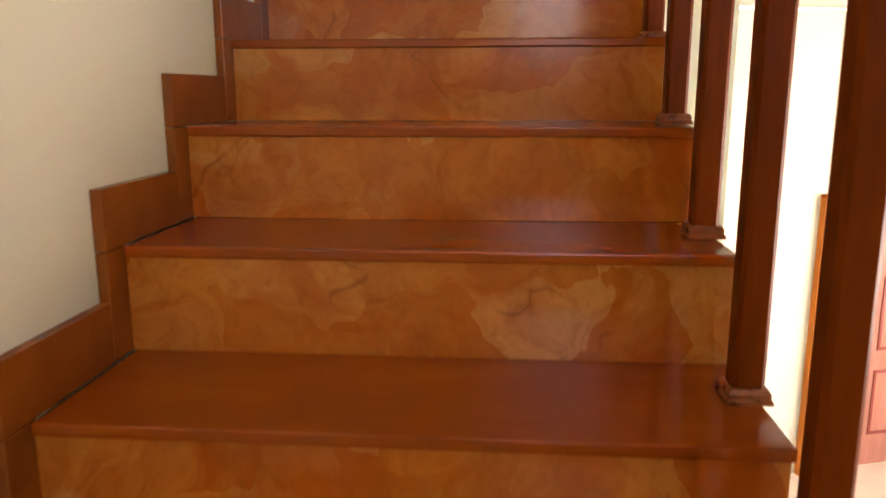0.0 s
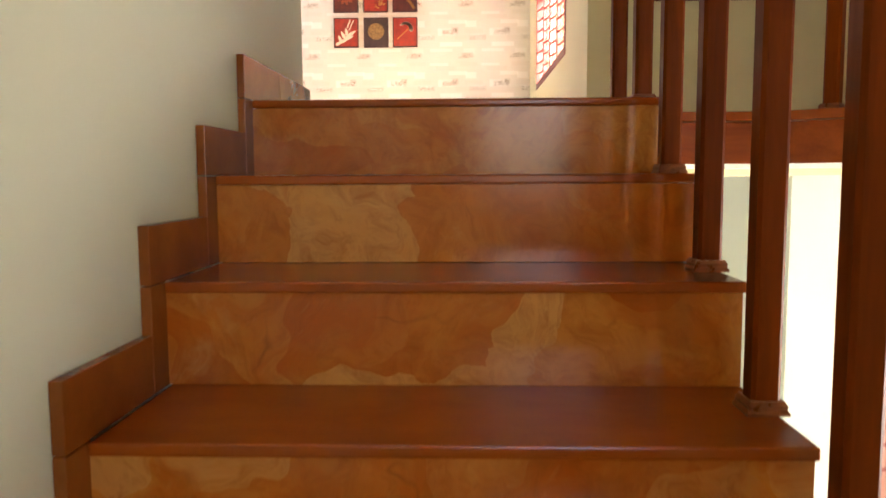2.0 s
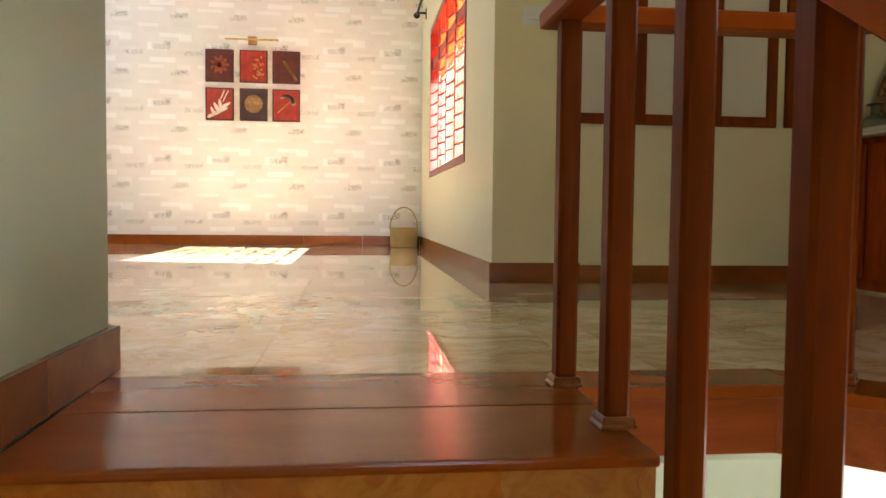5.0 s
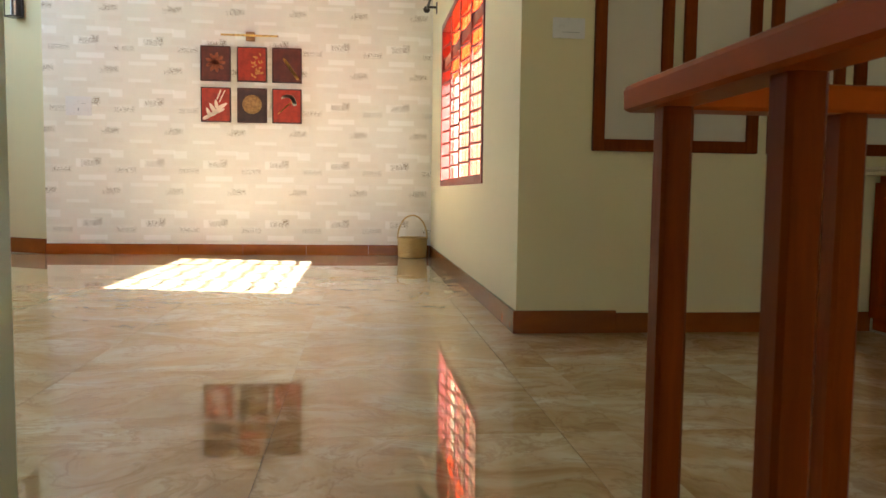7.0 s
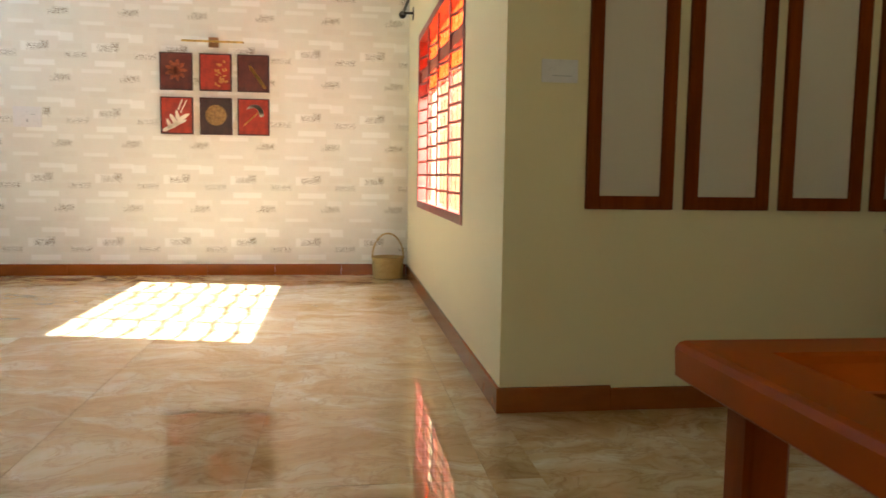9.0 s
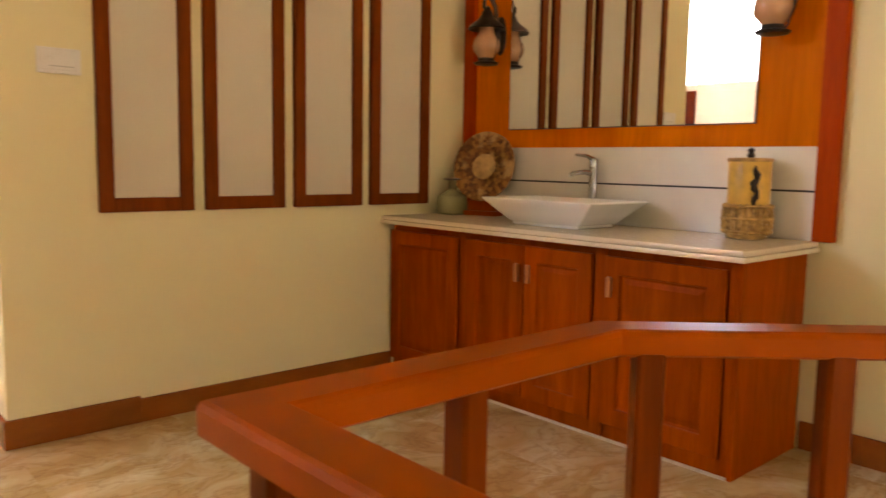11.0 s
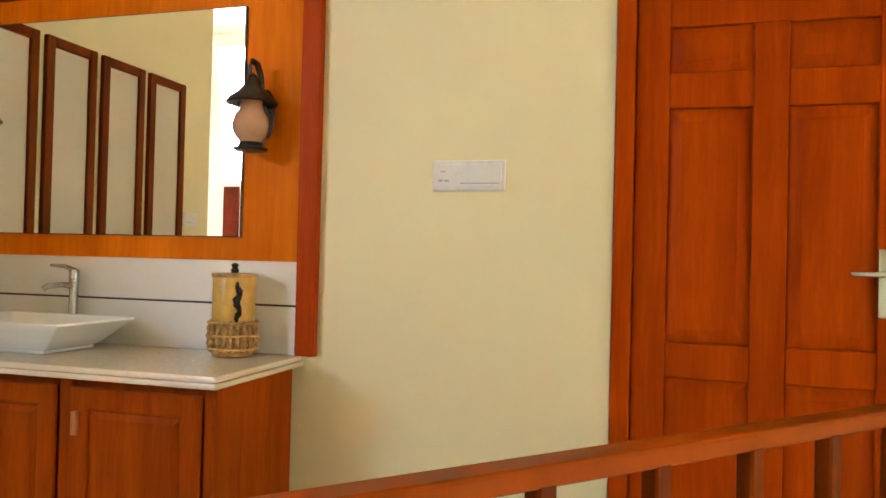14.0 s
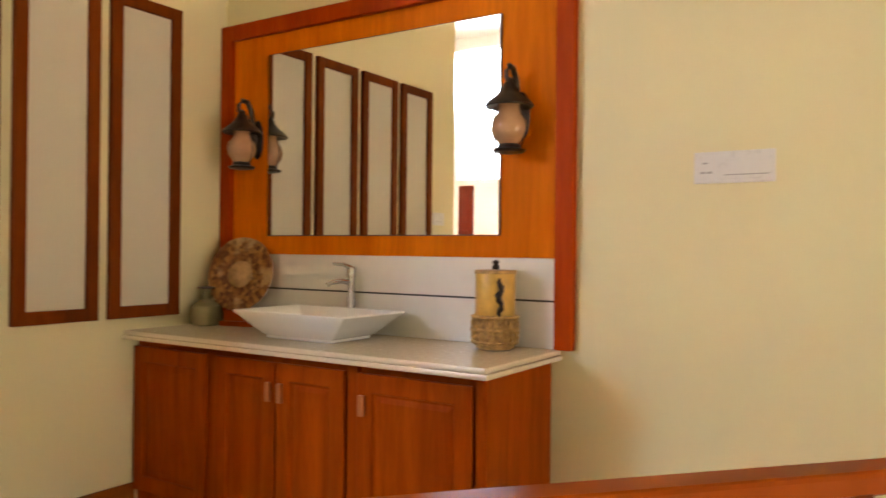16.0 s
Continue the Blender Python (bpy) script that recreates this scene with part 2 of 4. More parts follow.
PLASTIC = plain("white_switch_plastic", (0.70, 0.67, 0.65), 0.3, var=0.02)
MIRROR = G("mirror_silver").end((0.92, 0.93, 0.91), 0.0, 1.0)


def glass(name, tint, rough=0.02, ior=1.3):
    g = G(name)
    g.b.inputs["Transmission Weight"].default_value = 1.0
    g.b.inputs["IOR"].default_value = ior
    return g.end(tint, rough)


PINKGLASS = plain("rosy_lamp_glass", (0.64, 0.35, 0.19), 0.1, var=0.2, scale=9, coat=0.4)
PINKGLASS.node_tree.nodes["Principled BSDF"].inputs["Transmission Weight"].default_value = 0.3
GREENGLASS = plain("pale_green_bottle_glass", (0.56, 0.50, 0.27), 0.06, var=0.08, scale=9)
GREENGLASS.node_tree.nodes["Principled BSDF"].inputs["Transmission Weight"].default_value = 0.5
PANE = glass("window_glass", (1, 1, 1), 0.0, 1.05)


def cloth_red():
    g = G("red_blind_fabric")
    n, _ = g.noise(g.scaled(g.co, (1, 1, 1)), 260, 2)
    k = g.mix(n, (0.50, 0.028, 0.004), (0.66, 0.055, 0.008))
    tr = g.n("BsdfTranslucent")
    g.put(tr.inputs[0], k)
    mx = g.n("MixShader")
    mx.inputs[0].default_value = 0.6
    g.end(k, 0.8)
    g.t.links.new(g.b.outputs[0], mx.inputs[1])
    g.t.links.new(tr.outputs[0], mx.inputs[2])
    g.t.links.new(mx.outputs[0], g.t.nodes["Material Output"].inputs[0])
    return g.m


REDCLOTH = cloth_red()

# ---- mesh helpers ----


def mesh_of(bm, material, name, smooth=False):
    bmesh.ops.recalc_face_normals(bm, faces=bm.faces[:])
    me = bpy.data.meshes.new(name)
    bm.to_mesh(me)
    bm.free()
    for m in material if isinstance(material, (list, tuple)) else [material]:
        me.materials.append(m)
    if smooth:
        for p in me.polygons:
            p.use_smooth = True
        me.set_sharp_from_angle(angle=radians(38))
    return me


def part(name, bm, material, parent=None, label="", smooth=False):
    ob = new(name, mesh_of(bm, material, name, smooth))
    if parent is not None:
        ob.parent = parent
    return tagged(ob, label)


def thing(name, label, category, at=(0, 0, 0), group="", kind=""):
    ob = new(name)
    ob.location = at
    ob.empty_display_size = 0.1
    return tagged(ob, label, category, group, kind)


def structure(name, bm, material, label, category):
    return tagged(part(name, bm, material), label, category, "", "structure")


def box(bm, x0, y0, z0, x1, y1, z1, bevel=0.0):
    m = Matrix.LocRotScale(((x0 + x1) / 2, (y0 + y1) / 2, (z0 + z1) / 2), None, (abs(x1 - x0), abs(y1 - y0), abs(z1 - z0)))
    vs = bmesh.ops.create_cube(bm, size=1.0, matrix=m)["verts"]
    if bevel:
        es = list({e for v in vs for e in v.link_edges})
        bmesh.ops.bevel(bm, geom=es, offset=bevel, segments=2, affect="EDGES", profile=0.6)
    return bm


def boxes(*bb, bevel=0.0):
    bm = bmesh.new()
    for b in bb:
        box(bm, *b, bevel=bevel)
    return bm


def prism(bm, pts, z0, z1):
    """A flat polygon drawn up from z0 to z1."""
    lo = [bm.verts.new((x, y, z0)) for x, y in pts]
    hi = [bm.verts.new((x, y, z1)) for x, y in pts]
    bm.faces.new(lo[::-1])
    bm.faces.new(hi)
    for i in range(len(pts)):
        j = (i + 1) % len(pts)
        bm.faces.new((lo[i], lo[j], hi[j], hi[i]))
    return bm


def lathe(bm, prof, at=(0, 0, 0), seg=24, cap=True):
    rings = []
    for r, z in prof:
        rings.append([bm.verts.new((at[0] + r * math.cos(2 * math.pi * k / seg), at[1] + r * math.sin(2 * math.pi * k / seg), at[2] + z)) for k in range(seg)])
    for a, b in zip(rings, rings[1:]):
        for k in range(seg):
            bm.faces.new((a[k], a[(k + 1) % seg], b[(k + 1) % seg], b[k]))
    if cap:
        bm.faces.new(rings[0][::-1])
        bm.faces.new(rings[-1])
    return bm


def tube(bm, pts, r, seg=8, closed=False):
    pts = [Vector(p) for p in pts]
    rings = []
    n = len(pts)
    up = Vector((0.13, 0.07, 0.99))
    for i, p in enumerate(pts):
        if closed:
            d = pts[(i + 1) % n] - pts[i - 1]
        else:
            d = pts[min(i + 1, n - 1)] - pts[max(i - 1, 0)]
        d.normalize()
        a = d.cross(up if abs(d.dot(up)) < 0.95 else Vector((1, 0, 0))).normalized()
        b = d.cross(a)
        rr = r[i] if isinstance(r, (list, tuple)) else r
        rings.append([bm.verts.new(p + rr * (math.cos(2 * math.pi * k / seg) * a + math.sin(2 * math.pi * k / seg) * b)) for k in range(seg)])
    for i in range(n if closed else n - 1):
        a, b = rings[i], rings[(i + 1) % n]
        for k in range(seg):
            bm.faces.new((a[k], a[(k + 1) % seg], b[(k + 1) % seg], b[k]))
    if not closed:
        bm.faces.new(rings[0][::-1])
        bm.faces.new(rings[-1])
    return bm


def sweep(bm, pts, prof):
    """An upright profile of (side, height) pairs carried along pts, mitred at the bends."""
    pts = [Vector(p) for p in pts]
    rings = []
    for i, p in enumerate(pts):
        d0 = (pts[i] - pts[i - 1]) if i else (pts[1] - pts[0])
        d1 = (pts[i + 1] - pts[i]) if i + 1 < len(pts) else d0
        s0, s1 = Vector((d0.y, -d0.x, 0)).normalized(), Vector((d1.y, -d1.x, 0)).normalized()
        s = (s0 + s1).normalized()
        s = s / max(0.3, s.dot(s0))
        rings.append([bm.verts.new(p + s * u + Vector((0, 0, h))) for u, h in prof])
    k = len(prof)
    for a, b in zip(rings, rings[1:]):
        for j in range(k):
            bm.faces.new((a[j], a[(j + 1) % k], b[(j + 1) % k], b[j]))
    bm.faces.new(rings[0][::-1])
    bm.faces.new(rings[-1])
    return bm


def clip(poly, a, b, c):
    """The part of a polygon in which a*x + b*y <= c."""
    out = []
    for i, p in enumerate(poly):
        q = poly[(i + 1) % len(poly)]
        dp, dq = a * p[0] + b * p[1] - c, a * q[0] + b * q[1] - c
        if dp <= 0:
            out.append(p)
        if dp * dq < 0:
            f = dp / (dp - dq)
            out.append((p[0] + f * (q[0] - p[0]), p[1] + f * (q[1] - p[1])))
    return out


# ---- plan ----
R, T = 0.19, 0.297                 # riser and going of the stair
LOW = -18 * R                      # lower floor
TOP = 4.8                          # upper ceiling
XR, YP, XW, YF = 3.66, 2.953, 1.31, 7.486   # vanity wall, panel wall, window wall, papered wall
SX0, SX1 = 0.0, 1.045               # stair's sides
YE = 0.708                         # end of the stair's side wall
BACK, LEFT, LOWR = -6.3, -4.6, 5.8
AX, AY = 1.024, 0.548              # railing corner over the stair head
BX, BY = 1.65, 0.541
CX, CY = 3.40, -1.03
WY0, WY1, WZ0, WZ1 = 4.03, 6.50, 0.73, 2.2   # hall window

# ---- structure: walls ----
structure("wall_stair", boxes((-0.2, BACK, LOW, 0.0, YE, TOP), bevel=0.004), STAIRWALL, "pale cream painted plaster wall beside the stair", "wall")
structure("wall_papered", boxes((-2.6, YF, -0.2, XW + 0.2, YF + 0.2, TOP)), PAPER, "pale stone-print wallpaper on the hall's end wall", "wall")
structure("wall_window", boxes((XW, YP + 0.2, -0.2, XW + 0.2, WY0, TOP), (XW, WY1, -0.2, XW + 0.2, YF, TOP), (XW, WY0, -0.2, XW + 0.2, WY1, WZ0), (XW, WY0, WZ1, XW + 0.2, WY1, TOP)), CREAM, "cream painted wall around the hall window", "wall")
structure("wall_panelled", boxes((XW, YP, -0.2, XR + 0.2, YP + 0.2, TOP)), CREAM, "cream painted wall with four framed panels", "wall")
DY0, DY1, DZ = -1.16, -0.152, 2.2  # opening of the upper door
structure("wall_vanity", boxes((XR, DY1, -0.2, XR + 0.2, YP, TOP), (XR, DY0, DZ, XR + 0.2, DY1, TOP), (XR, BACK, -0.2, XR + 0.2, DY0, TOP)), CREAM, "cream painted plaster wall behind the vanity", "wall")
structure("wall_back", boxes((-0.2, BACK - 0.2, LOW, 0.75, BACK, TOP), (2.45, BACK - 0.2, LOW, LOWR + 0.2, BACK, TOP), (0.75, BACK - 0.2, LOW, 2.45, BACK, -0.3), (0.75, BACK - 0.2, 2.1, 2.45, BACK, TOP)), STAIRWALL, "cream painted wall at the foot of the stair", "wall")
HWY0, HWY1 = 5.2, 6.57
structure("wall_hall_left", boxes((LEFT - 0.2, 0.508, -0.2, LEFT, HWY0, TOP), (LEFT - 0.2, HWY1, -0.2, LEFT, 8.9, TOP), (LEFT - 0.2, HWY0, -0.2, LEFT, HWY1, 2.4), (LEFT - 0.2, HWY0, 4.6, LEFT, HWY1, TOP)), WHITE, "white painted wall on the hall's far side", "wall")
structure("wall_hall_near", boxes((LEFT, YE - 0.2, -0.2, -0.2, YE, TOP)), CREAM, "cream painted wall closing the hall", "wall")
bm = bmesh.new()
prism(bm, [(-2.58, YF + 0.01), (-2.42, YF + 0.2), (LEFT, 8.79), (LEFT, 8.59)], -0.2, TOP)
structure("wall_slanted", bm, CREAM, "cream painted slanted wall beside the papered wall", "wall")
structure("wall_lower_stub", boxes((SX1, 0.55, LOW, 1.60, 0.75, -0.2)), PALE, "pale painted pier under the landing", "wall")
bm = bmesh.new()
prism(bm, [(1.0, 2.02), (LOWR, 3.47), (LOWR, 3.67), (1.0, 2.22)], LOW, -0.2)
structure("wall_lower_far", bm, PALE, "pale greenish painted wall of the lower storey", "wall")
structure("wall_lower_right", boxes((LOWR, BACK, LOW, LOWR + 0.2, -1.4, -0.2), (LOWR, 2.4, LOW, LOWR + 0.2, 3.6, -0.2), (LOWR, -1.4, LOW, LOWR + 0.2, 2.4, -2.55), (LOWR, -1.4, -0.65, LOWR + 0.2, 2.4, -0.2)), PALE, "pale painted outer wall of the lower storey", "wall")
structure("ceiling", boxes((LEFT - 0.2, BACK - 0.2, TOP, XR + 0.2, 8.9, TOP + 0.2)), WHITE, "white painted flat ceiling", "ceiling")
structure("ceiling_lower", boxes((XR + 0.2, BACK, -0.2, LOWR + 0.2, 3.7, 0.0)), WHITE, "white painted flat ceiling of the lower storey", "ceiling")
structure("floor_lower", boxes((-0.2, BACK - 0.2, LOW - 0.2, LOWR + 0.2, 3.7, LOW)), plain("lower_floor_tile", (0.62, 0.52, 0.42), 0.15, var=0.1, scale=4), "polished beige tiled floor of the lower storey", "floor")
# added overhang out of view, blocks the sun at the stair opening
structure("sunshade", boxes((0.3, BACK - 1.7, 2.25, 5.2, BACK - 0.2, 2.37)), WHITE, "unseen white slab added to block sun at the stair opening", "sunshade")
# unseen slab, added so no direct sun enters the lower storey
structure("porch_roof", boxes((LOWR + 0.201, -3.4, -0.62, LOWR + 3.4, 4.4, -0.48)), WHITE, "unseen white slab added to keep sun off the lower window", "porch roof")
# added backdrop: gives the hall window and its floor reflection an orange glow
structure("neighbour_wall", boxes((1.6, 12.5, LOW - 0.3, 26, 12.8, 5.6), (1.5, 12.45, 5.6, 26.1, 12.85, 5.75), bevel=0.01), paint("orange_backdrop_paint", (0.34, 0.14, 0.05)), "orange backdrop added outside to tint the hall window's panes", "wall")
structure("ground", boxes((-120, -120, LOW - 0.5, 120, 120, LOW - 0.25)), plain("dry_ground", (0.30, 0.26, 0.19), 0.9, var=0.3, scale=0.6), "dry pale ground outside the house", "ground")

# upper floor slab, with the bevelled void beside the stair
FX, FY = 1.535, 0.494              # corner of the void's edge
DIRD = Vector((CX - BX, CY - BY, 0)).normalized()
EX, EY = FX + DIRD.x * 2.45, FY + DIRD.y * 2.45
bm = bmesh.new()
prism(bm, [(LEFT, YE - 0.2), (0.0, YE - 0.2), (0.0, 0.02), (SX1, 0.02), (SX1, FY), (FX, FY), (EX, EY), (EX, BACK), (XR, BACK), (XR, YP), (XW, YP), (XW, YF), (-2.6, YF), (LEFT, 8.59)], -0.158, -0.022)
structure("floor_slab", bm, WHITE, "concrete floor slab of the upper storey", "floor")

# fascia boards round the void
fascia = thing("fascia", "reddish brown wooden fascia under the landing edge", "fascia", (SX1, FY, -0.1), kind="structure")
fascia.location = (0, 0, 0)
part("board", boxes((SX1 + 0.002, FY - 0.020, -0.160, FX - 0.006, FY - 0.002, -0.032), bevel=0.003), FASCIA, fascia)
bm = bmesh.new()
nrm = Vector((DIRD.y, -DIRD.x, 0))
def along(d, off):
    p = Vector((FX, FY, 0)) + DIRD * d + nrm * off
    return (p.x, p.y)
prism(bm, [along(0.0, 0.002), along(2.45, 0.002), along(2.45, 0.022), along(-0.008, 0.022)], -0.160, -0.032)
part("board", bm, FASCIA, fascia)

# ---- stair ----
stair = thing("stair", "stone stair with patchy brown risers and red-brown treads", "stair", kind="structure")
for n in range(18):
    y1, z = -(n - 1) * T, -n * R
    y0 = -n * T
    if n:
        bm = boxes((0.021, y0, z - 0.020, SX1 + 0.008, y1 + 0.03, z), bevel=0.004)
        part("tread", bm, TREAD, stair)
    bm = boxes((0.02, y0 + 0.009, z - R + 0.001, SX1 + 0.004, y0 + 0.036, z - 0.0205))
    part("riser", bm, RISER, stair)
bm = bmesh.new()
for n in range(18):
    z = -n * R
    box(bm, 0.021, -n * T + 0.037, (z - 0.55) if n < 15 else LOW, SX1 - 0.02, -n * T + T + 0.035, z - 0.0285)
part("soffit", bm, PALE, stair, "pale painted underside of the flight")

# two brown stone boards at the stair head and the border round the void
border = thing("landing_border", "polished red-brown stone boards at the stair head", "floor border", kind="structure")
part("board", boxes((0.021, -0.001, -0.020, SX1 + 0.008, 0.329, 0.0), bevel=0.006), TREAD, border)
part("board", boxes((0.021, 0.331, -0.028, SX1 + 0.008, 0.64, 0.0), bevel=0.002), TREAD, border)
part("board", boxes((SX1 + 0.010, FY - 0.03, -0.03, FX + 0.05, 0.64, 0.0), bevel=0.004), TREAD, border)
bm = bmesh.new()
prism(bm, [(FX + 0.052, 0.64), (FX + 0.052, FY - 0.058), along(0.03, 0.03), along(2.45, 0.03), along(2.45, -0.15), along(0.09, -0.15)], -0.03, 0.0)
part("board", bm, TREAD, border)

# stepped skirting on the stair wall, one upright and one level piece a step
skirt = thing("stair_skirting", "stepped brown stone skirting on the stair wall", "skirting", kind="structure")
for n in range(1, 18):
    z, y0 = -n * R, -n * T
    h = 0.105
    part("level_piece", boxes((0.0005, y0 - 0.055, z + 0.0005, 0.02, y0 + T - 0.057, z + h), bevel=0.002), SKIRT, skirt)
    part("upright_piece", boxes((0.0005, y0 + T - 0.055, z + 0.0005, 0.02, y0 + T + 0.018, z + R - 0.001), bevel=0.002), SKIRT, skirt)
part("level_piece", boxes((0.0005, -0.055, 0.0005, 0.02, 0.3, 0.106), bevel=0.002), SKIRT, skirt)
part("level_piece", boxes((0.0005, 0.302, 0.0005, 0.02, YE + 0.019, 0.106), bevel=0.002), SKIRT, skirt)

# ---- skirting of the hall ----
base = thing("baseboard", "dark brown polished stone baseboard along the hall walls", "baseboard", kind="structure")
BH = 0.11
def base_run(x0, y0, x1, y1):
    part("board", boxes((x0, y0, 0.0005, x1, y1, BH), bevel=0.002), SKIRT, base)
for i in range(6):
    a, b = -2.6 + i * 0.65, min(-2.6 + (i + 1) * 0.65 - 0.002, XW - 0.018)
    base_run(a, YF - 0.016, b, YF - 0.0005)
for i in range(7):
    a, b = YP + i * 0.65, min(YP + (i + 1) * 0.65 - 0.002, YF - 0.02)
    base_run(XW - 0.016, a - (0.016 if not i else 0), XW - 0.0005, b)
base_run(XW - 0.016, YP - 0.018, 1.80, YP - 0.0005)
part("board", boxes((1.802, YP - 0.016, 0.0005, 3.12, YP - 0.0005, BH - 0.012), bevel=0.002), SKIRT, base)
base_run(XR - 0.016, 0.30, XR - 0.0005, 1.03)
base_run(XR - 0.016, -0.145, XR - 0.0005, 0.298)
base_run(-0.2 - 0.016, YE - 0.19, -0.2005, YE + 0.017)
base_run(-0.2, YE + 0.0005, 0.0, YE + 0.017)
bm = bmesh.new()
prism(bm, [(-2.62, YF + 0.0), (LEFT, 8.57), (LEFT, 8.585), (-2.605, YF + 0.012)], 0.0005, 0.155)
part("board", bm, SKIRT, base)

# ---- stair railing ----
railing = thing("stair_railing", "reddish brown polished wooden railing round the stairwell", "railing")
PW = 0.0232
POST_CUT = [(PW, 0.017), (0.017, PW), (-0.017, PW), (-PW, 0.017), (-PW, -0.017), (-0.017, -PW), (0.017, -PW), (PW, -0.017)]
FERR = plain("worn_post_foot", (0.24, 0.065, 0.014), 0.3, var=0.35, scale=50)


def baluster(x, y, z, top, turn=0.0):
    c, s = math.cos(turn), math.sin(turn)
    bm = bmesh.new()
    prism(bm, [(x + u * c - v * s, y + u * s + v * c) for u, v in POST_CUT], z, top)
    post = part("baluster", bm, RAILW, railing)
    bm = bmesh.new()
    rings = []
    for w, h in ((0.033, 0.0), (0.034, 0.004), (0.030, 0.009), (0.031, 0.015), (0.027, 0.022)):
        rings.append([bm.verts.new((x + u * c - v * s, y + u * s + v * c, z + h)) for u, v in ((w, w), (-w, w), (-w, -w), (w, -w))])
    for a, b in zip(rings, rings[1:]):
        for k in range(4):
            bm.faces.new((a[k], a[(k + 1) % 4], b[(k + 1) % 4], b[k]))
    bm.faces.new(rings[-1])
    bm.faces.new(rings[0][::-1])
    part("foot", bm, FERR, post, "worn stepped foot block")


PITCH = R / T
YB = -0.13                         # where the level rail starts to fall
RU = 0.797                         # underside of the level rail


def rail_under(y):
    return RU if y > YB else RU + (y - YB) * PITCH


for n in range(1, 18):
    y = -n * T + 0.170
    baluster(AX + 0.010, y, -n * R, rail_under(y) + 0.01)
for y in (0.172, 0.500):
    baluster(AX + 0.010, y, 0.0, RU + 0.006)
baluster(1.335, BY - 0.005, 0.0, RU + 0.006)
ang = math.atan2(DIRD.y, DIRD.x)
for k in range(8):
    p = Vector((BX, BY - 0.02, 0)) + DIRD * (0.05 + 0.30 * k)
    baluster(p.x, p.y, 0.0, RU + 0.006, ang)
PROF = [(-0.030, 0.0), (0.030, 0.0), (0.037, 0.005), (0.038, 0.034), (0.035, 0.041), (0.030, 0.044), (-0.030, 0.044), (-0.035, 0.041), (-0.038, 0.034), (-0.037, 0.005)]
yl = -17.4 * T
bm = bmesh.new()
sweep(bm, [(AX, yl, rail_under(yl)), (AX, YB, RU), (AX, AY, RU), (BX, BY, RU), (CX, CY, RU)], PROF)
part("handrail", bm, RAILX, railing, "polished red-brown handrail with eased edges")

# ---- hall window ----
win = thing("window_1", "maroon framed hall window with barred grille", "window", kind="structure")
FW = 0.06
def wbox(x0, x1, y0, z0, y1, z1, name, m, label="", bevel=0.004):
    return part(name, boxes((x0, y0, z0, x1, y1, z1), bevel=bevel), m, win, label)
X0 = XW - 0.008
wbox(X0, XW + 0.05, WY0, WZ0, WY1, WZ0 + FW, "window_sill", MAROON)
wbox(X0, XW + 0.12, WY0, WZ1 - FW, WY1, WZ1, "window_head", MAROON)
wbox(X0, XW + 0.12, WY0, WZ0 + FW, WY0 + FW, WZ1 - FW, "window_jamb", MAROON)
wbox(X0, XW + 0.12, WY1 - FW, WZ0 + FW, WY1, WZ1 - FW, "window_jamb", MAROON)
CW = (WY1 - WY0 - 2 * FW) / 4
for i in range(1, 4):
    y = WY0 + FW + CW * i
    wbox(XW + 0.004, XW + 0.016, y - 0.028, WZ0 + FW, y + 0.028, WZ1 - FW, "mullion", MAROON)
for i in range(4):
    ya, yb = WY0 + FW + CW * i + (0.028 if i else 0), WY0 + FW + CW * (i + 1) - (0.028 if i < 3 else 0)
    z = WZ0 + FW + 0.11
    while z < WZ1 - FW - 0.03:
        bm = bmesh.new()
        ym = (ya + yb) / 2
        n = 8
        tube(bm, [(XW + 0.012 + 0.035 * (1 - (2 * k / n - 1) ** 2), ya + (yb - ya) * k / n, z) for k in range(n + 1)], 0.011, 6)
        part("grille_bar", bm, MAROON, win)
        z += 0.11
    pane = part("pane", boxes((XW + 0.062, ya, WZ0 + FW, XW + 0.065, yb, WZ1 - FW)), PANE, win, "clear glass pane")
    pane.visible_shadow = False

# transom and casement stiles take the paint copy that is coloured as sunlit
wbox(XW + 0.018, XW + 0.05, WY0 + FW, 1.80, WY1 - FW, 1.885, "transom", TRANSOM, "transom bar, sunlight put into its lighter red")
for i in range(4):
    y = WY0 + FW + CW * (i + 0.55)
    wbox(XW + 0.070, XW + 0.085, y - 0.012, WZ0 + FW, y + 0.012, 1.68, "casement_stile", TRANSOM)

# red blind behind the grille
blind = thing("roller_blind", "bright red translucent fabric blind drawn halfway down the window", "blind")
bm = bmesh.new()
zs = [1.70, 1.72, 1.77, 1.84, 1.92, 2.0, 2.08, WZ1 - FW]
ny = 60
grid = [[bm.verts.new((XW + 0.09 + 0.012 * math.sin(k * 1.1) * (0.5 + 0.5 * math.sin(j * 1.3)) + (0.01 if j == 0 else 0), WY0 + FW + 0.004 + (WY1 - WY0 - 2 * FW - 0.008) * k / ny, z)) for k in range(ny + 1)] for j, z in enumerate(zs)]
for a, b in zip(grid, grid[1:]):
    for k in range(ny):
        bm.faces.new((a[k], a[k + 1], b[k + 1], b[k]))
part("fabric", bm, REDCLOTH, blind, smooth=True)
part("batten", boxes((XW + 0.086, WY0 + FW + 0.002, 1.688, XW + 0.104, WY1 - FW - 0.002, 1.702), bevel=0.003), MAROON, blind)

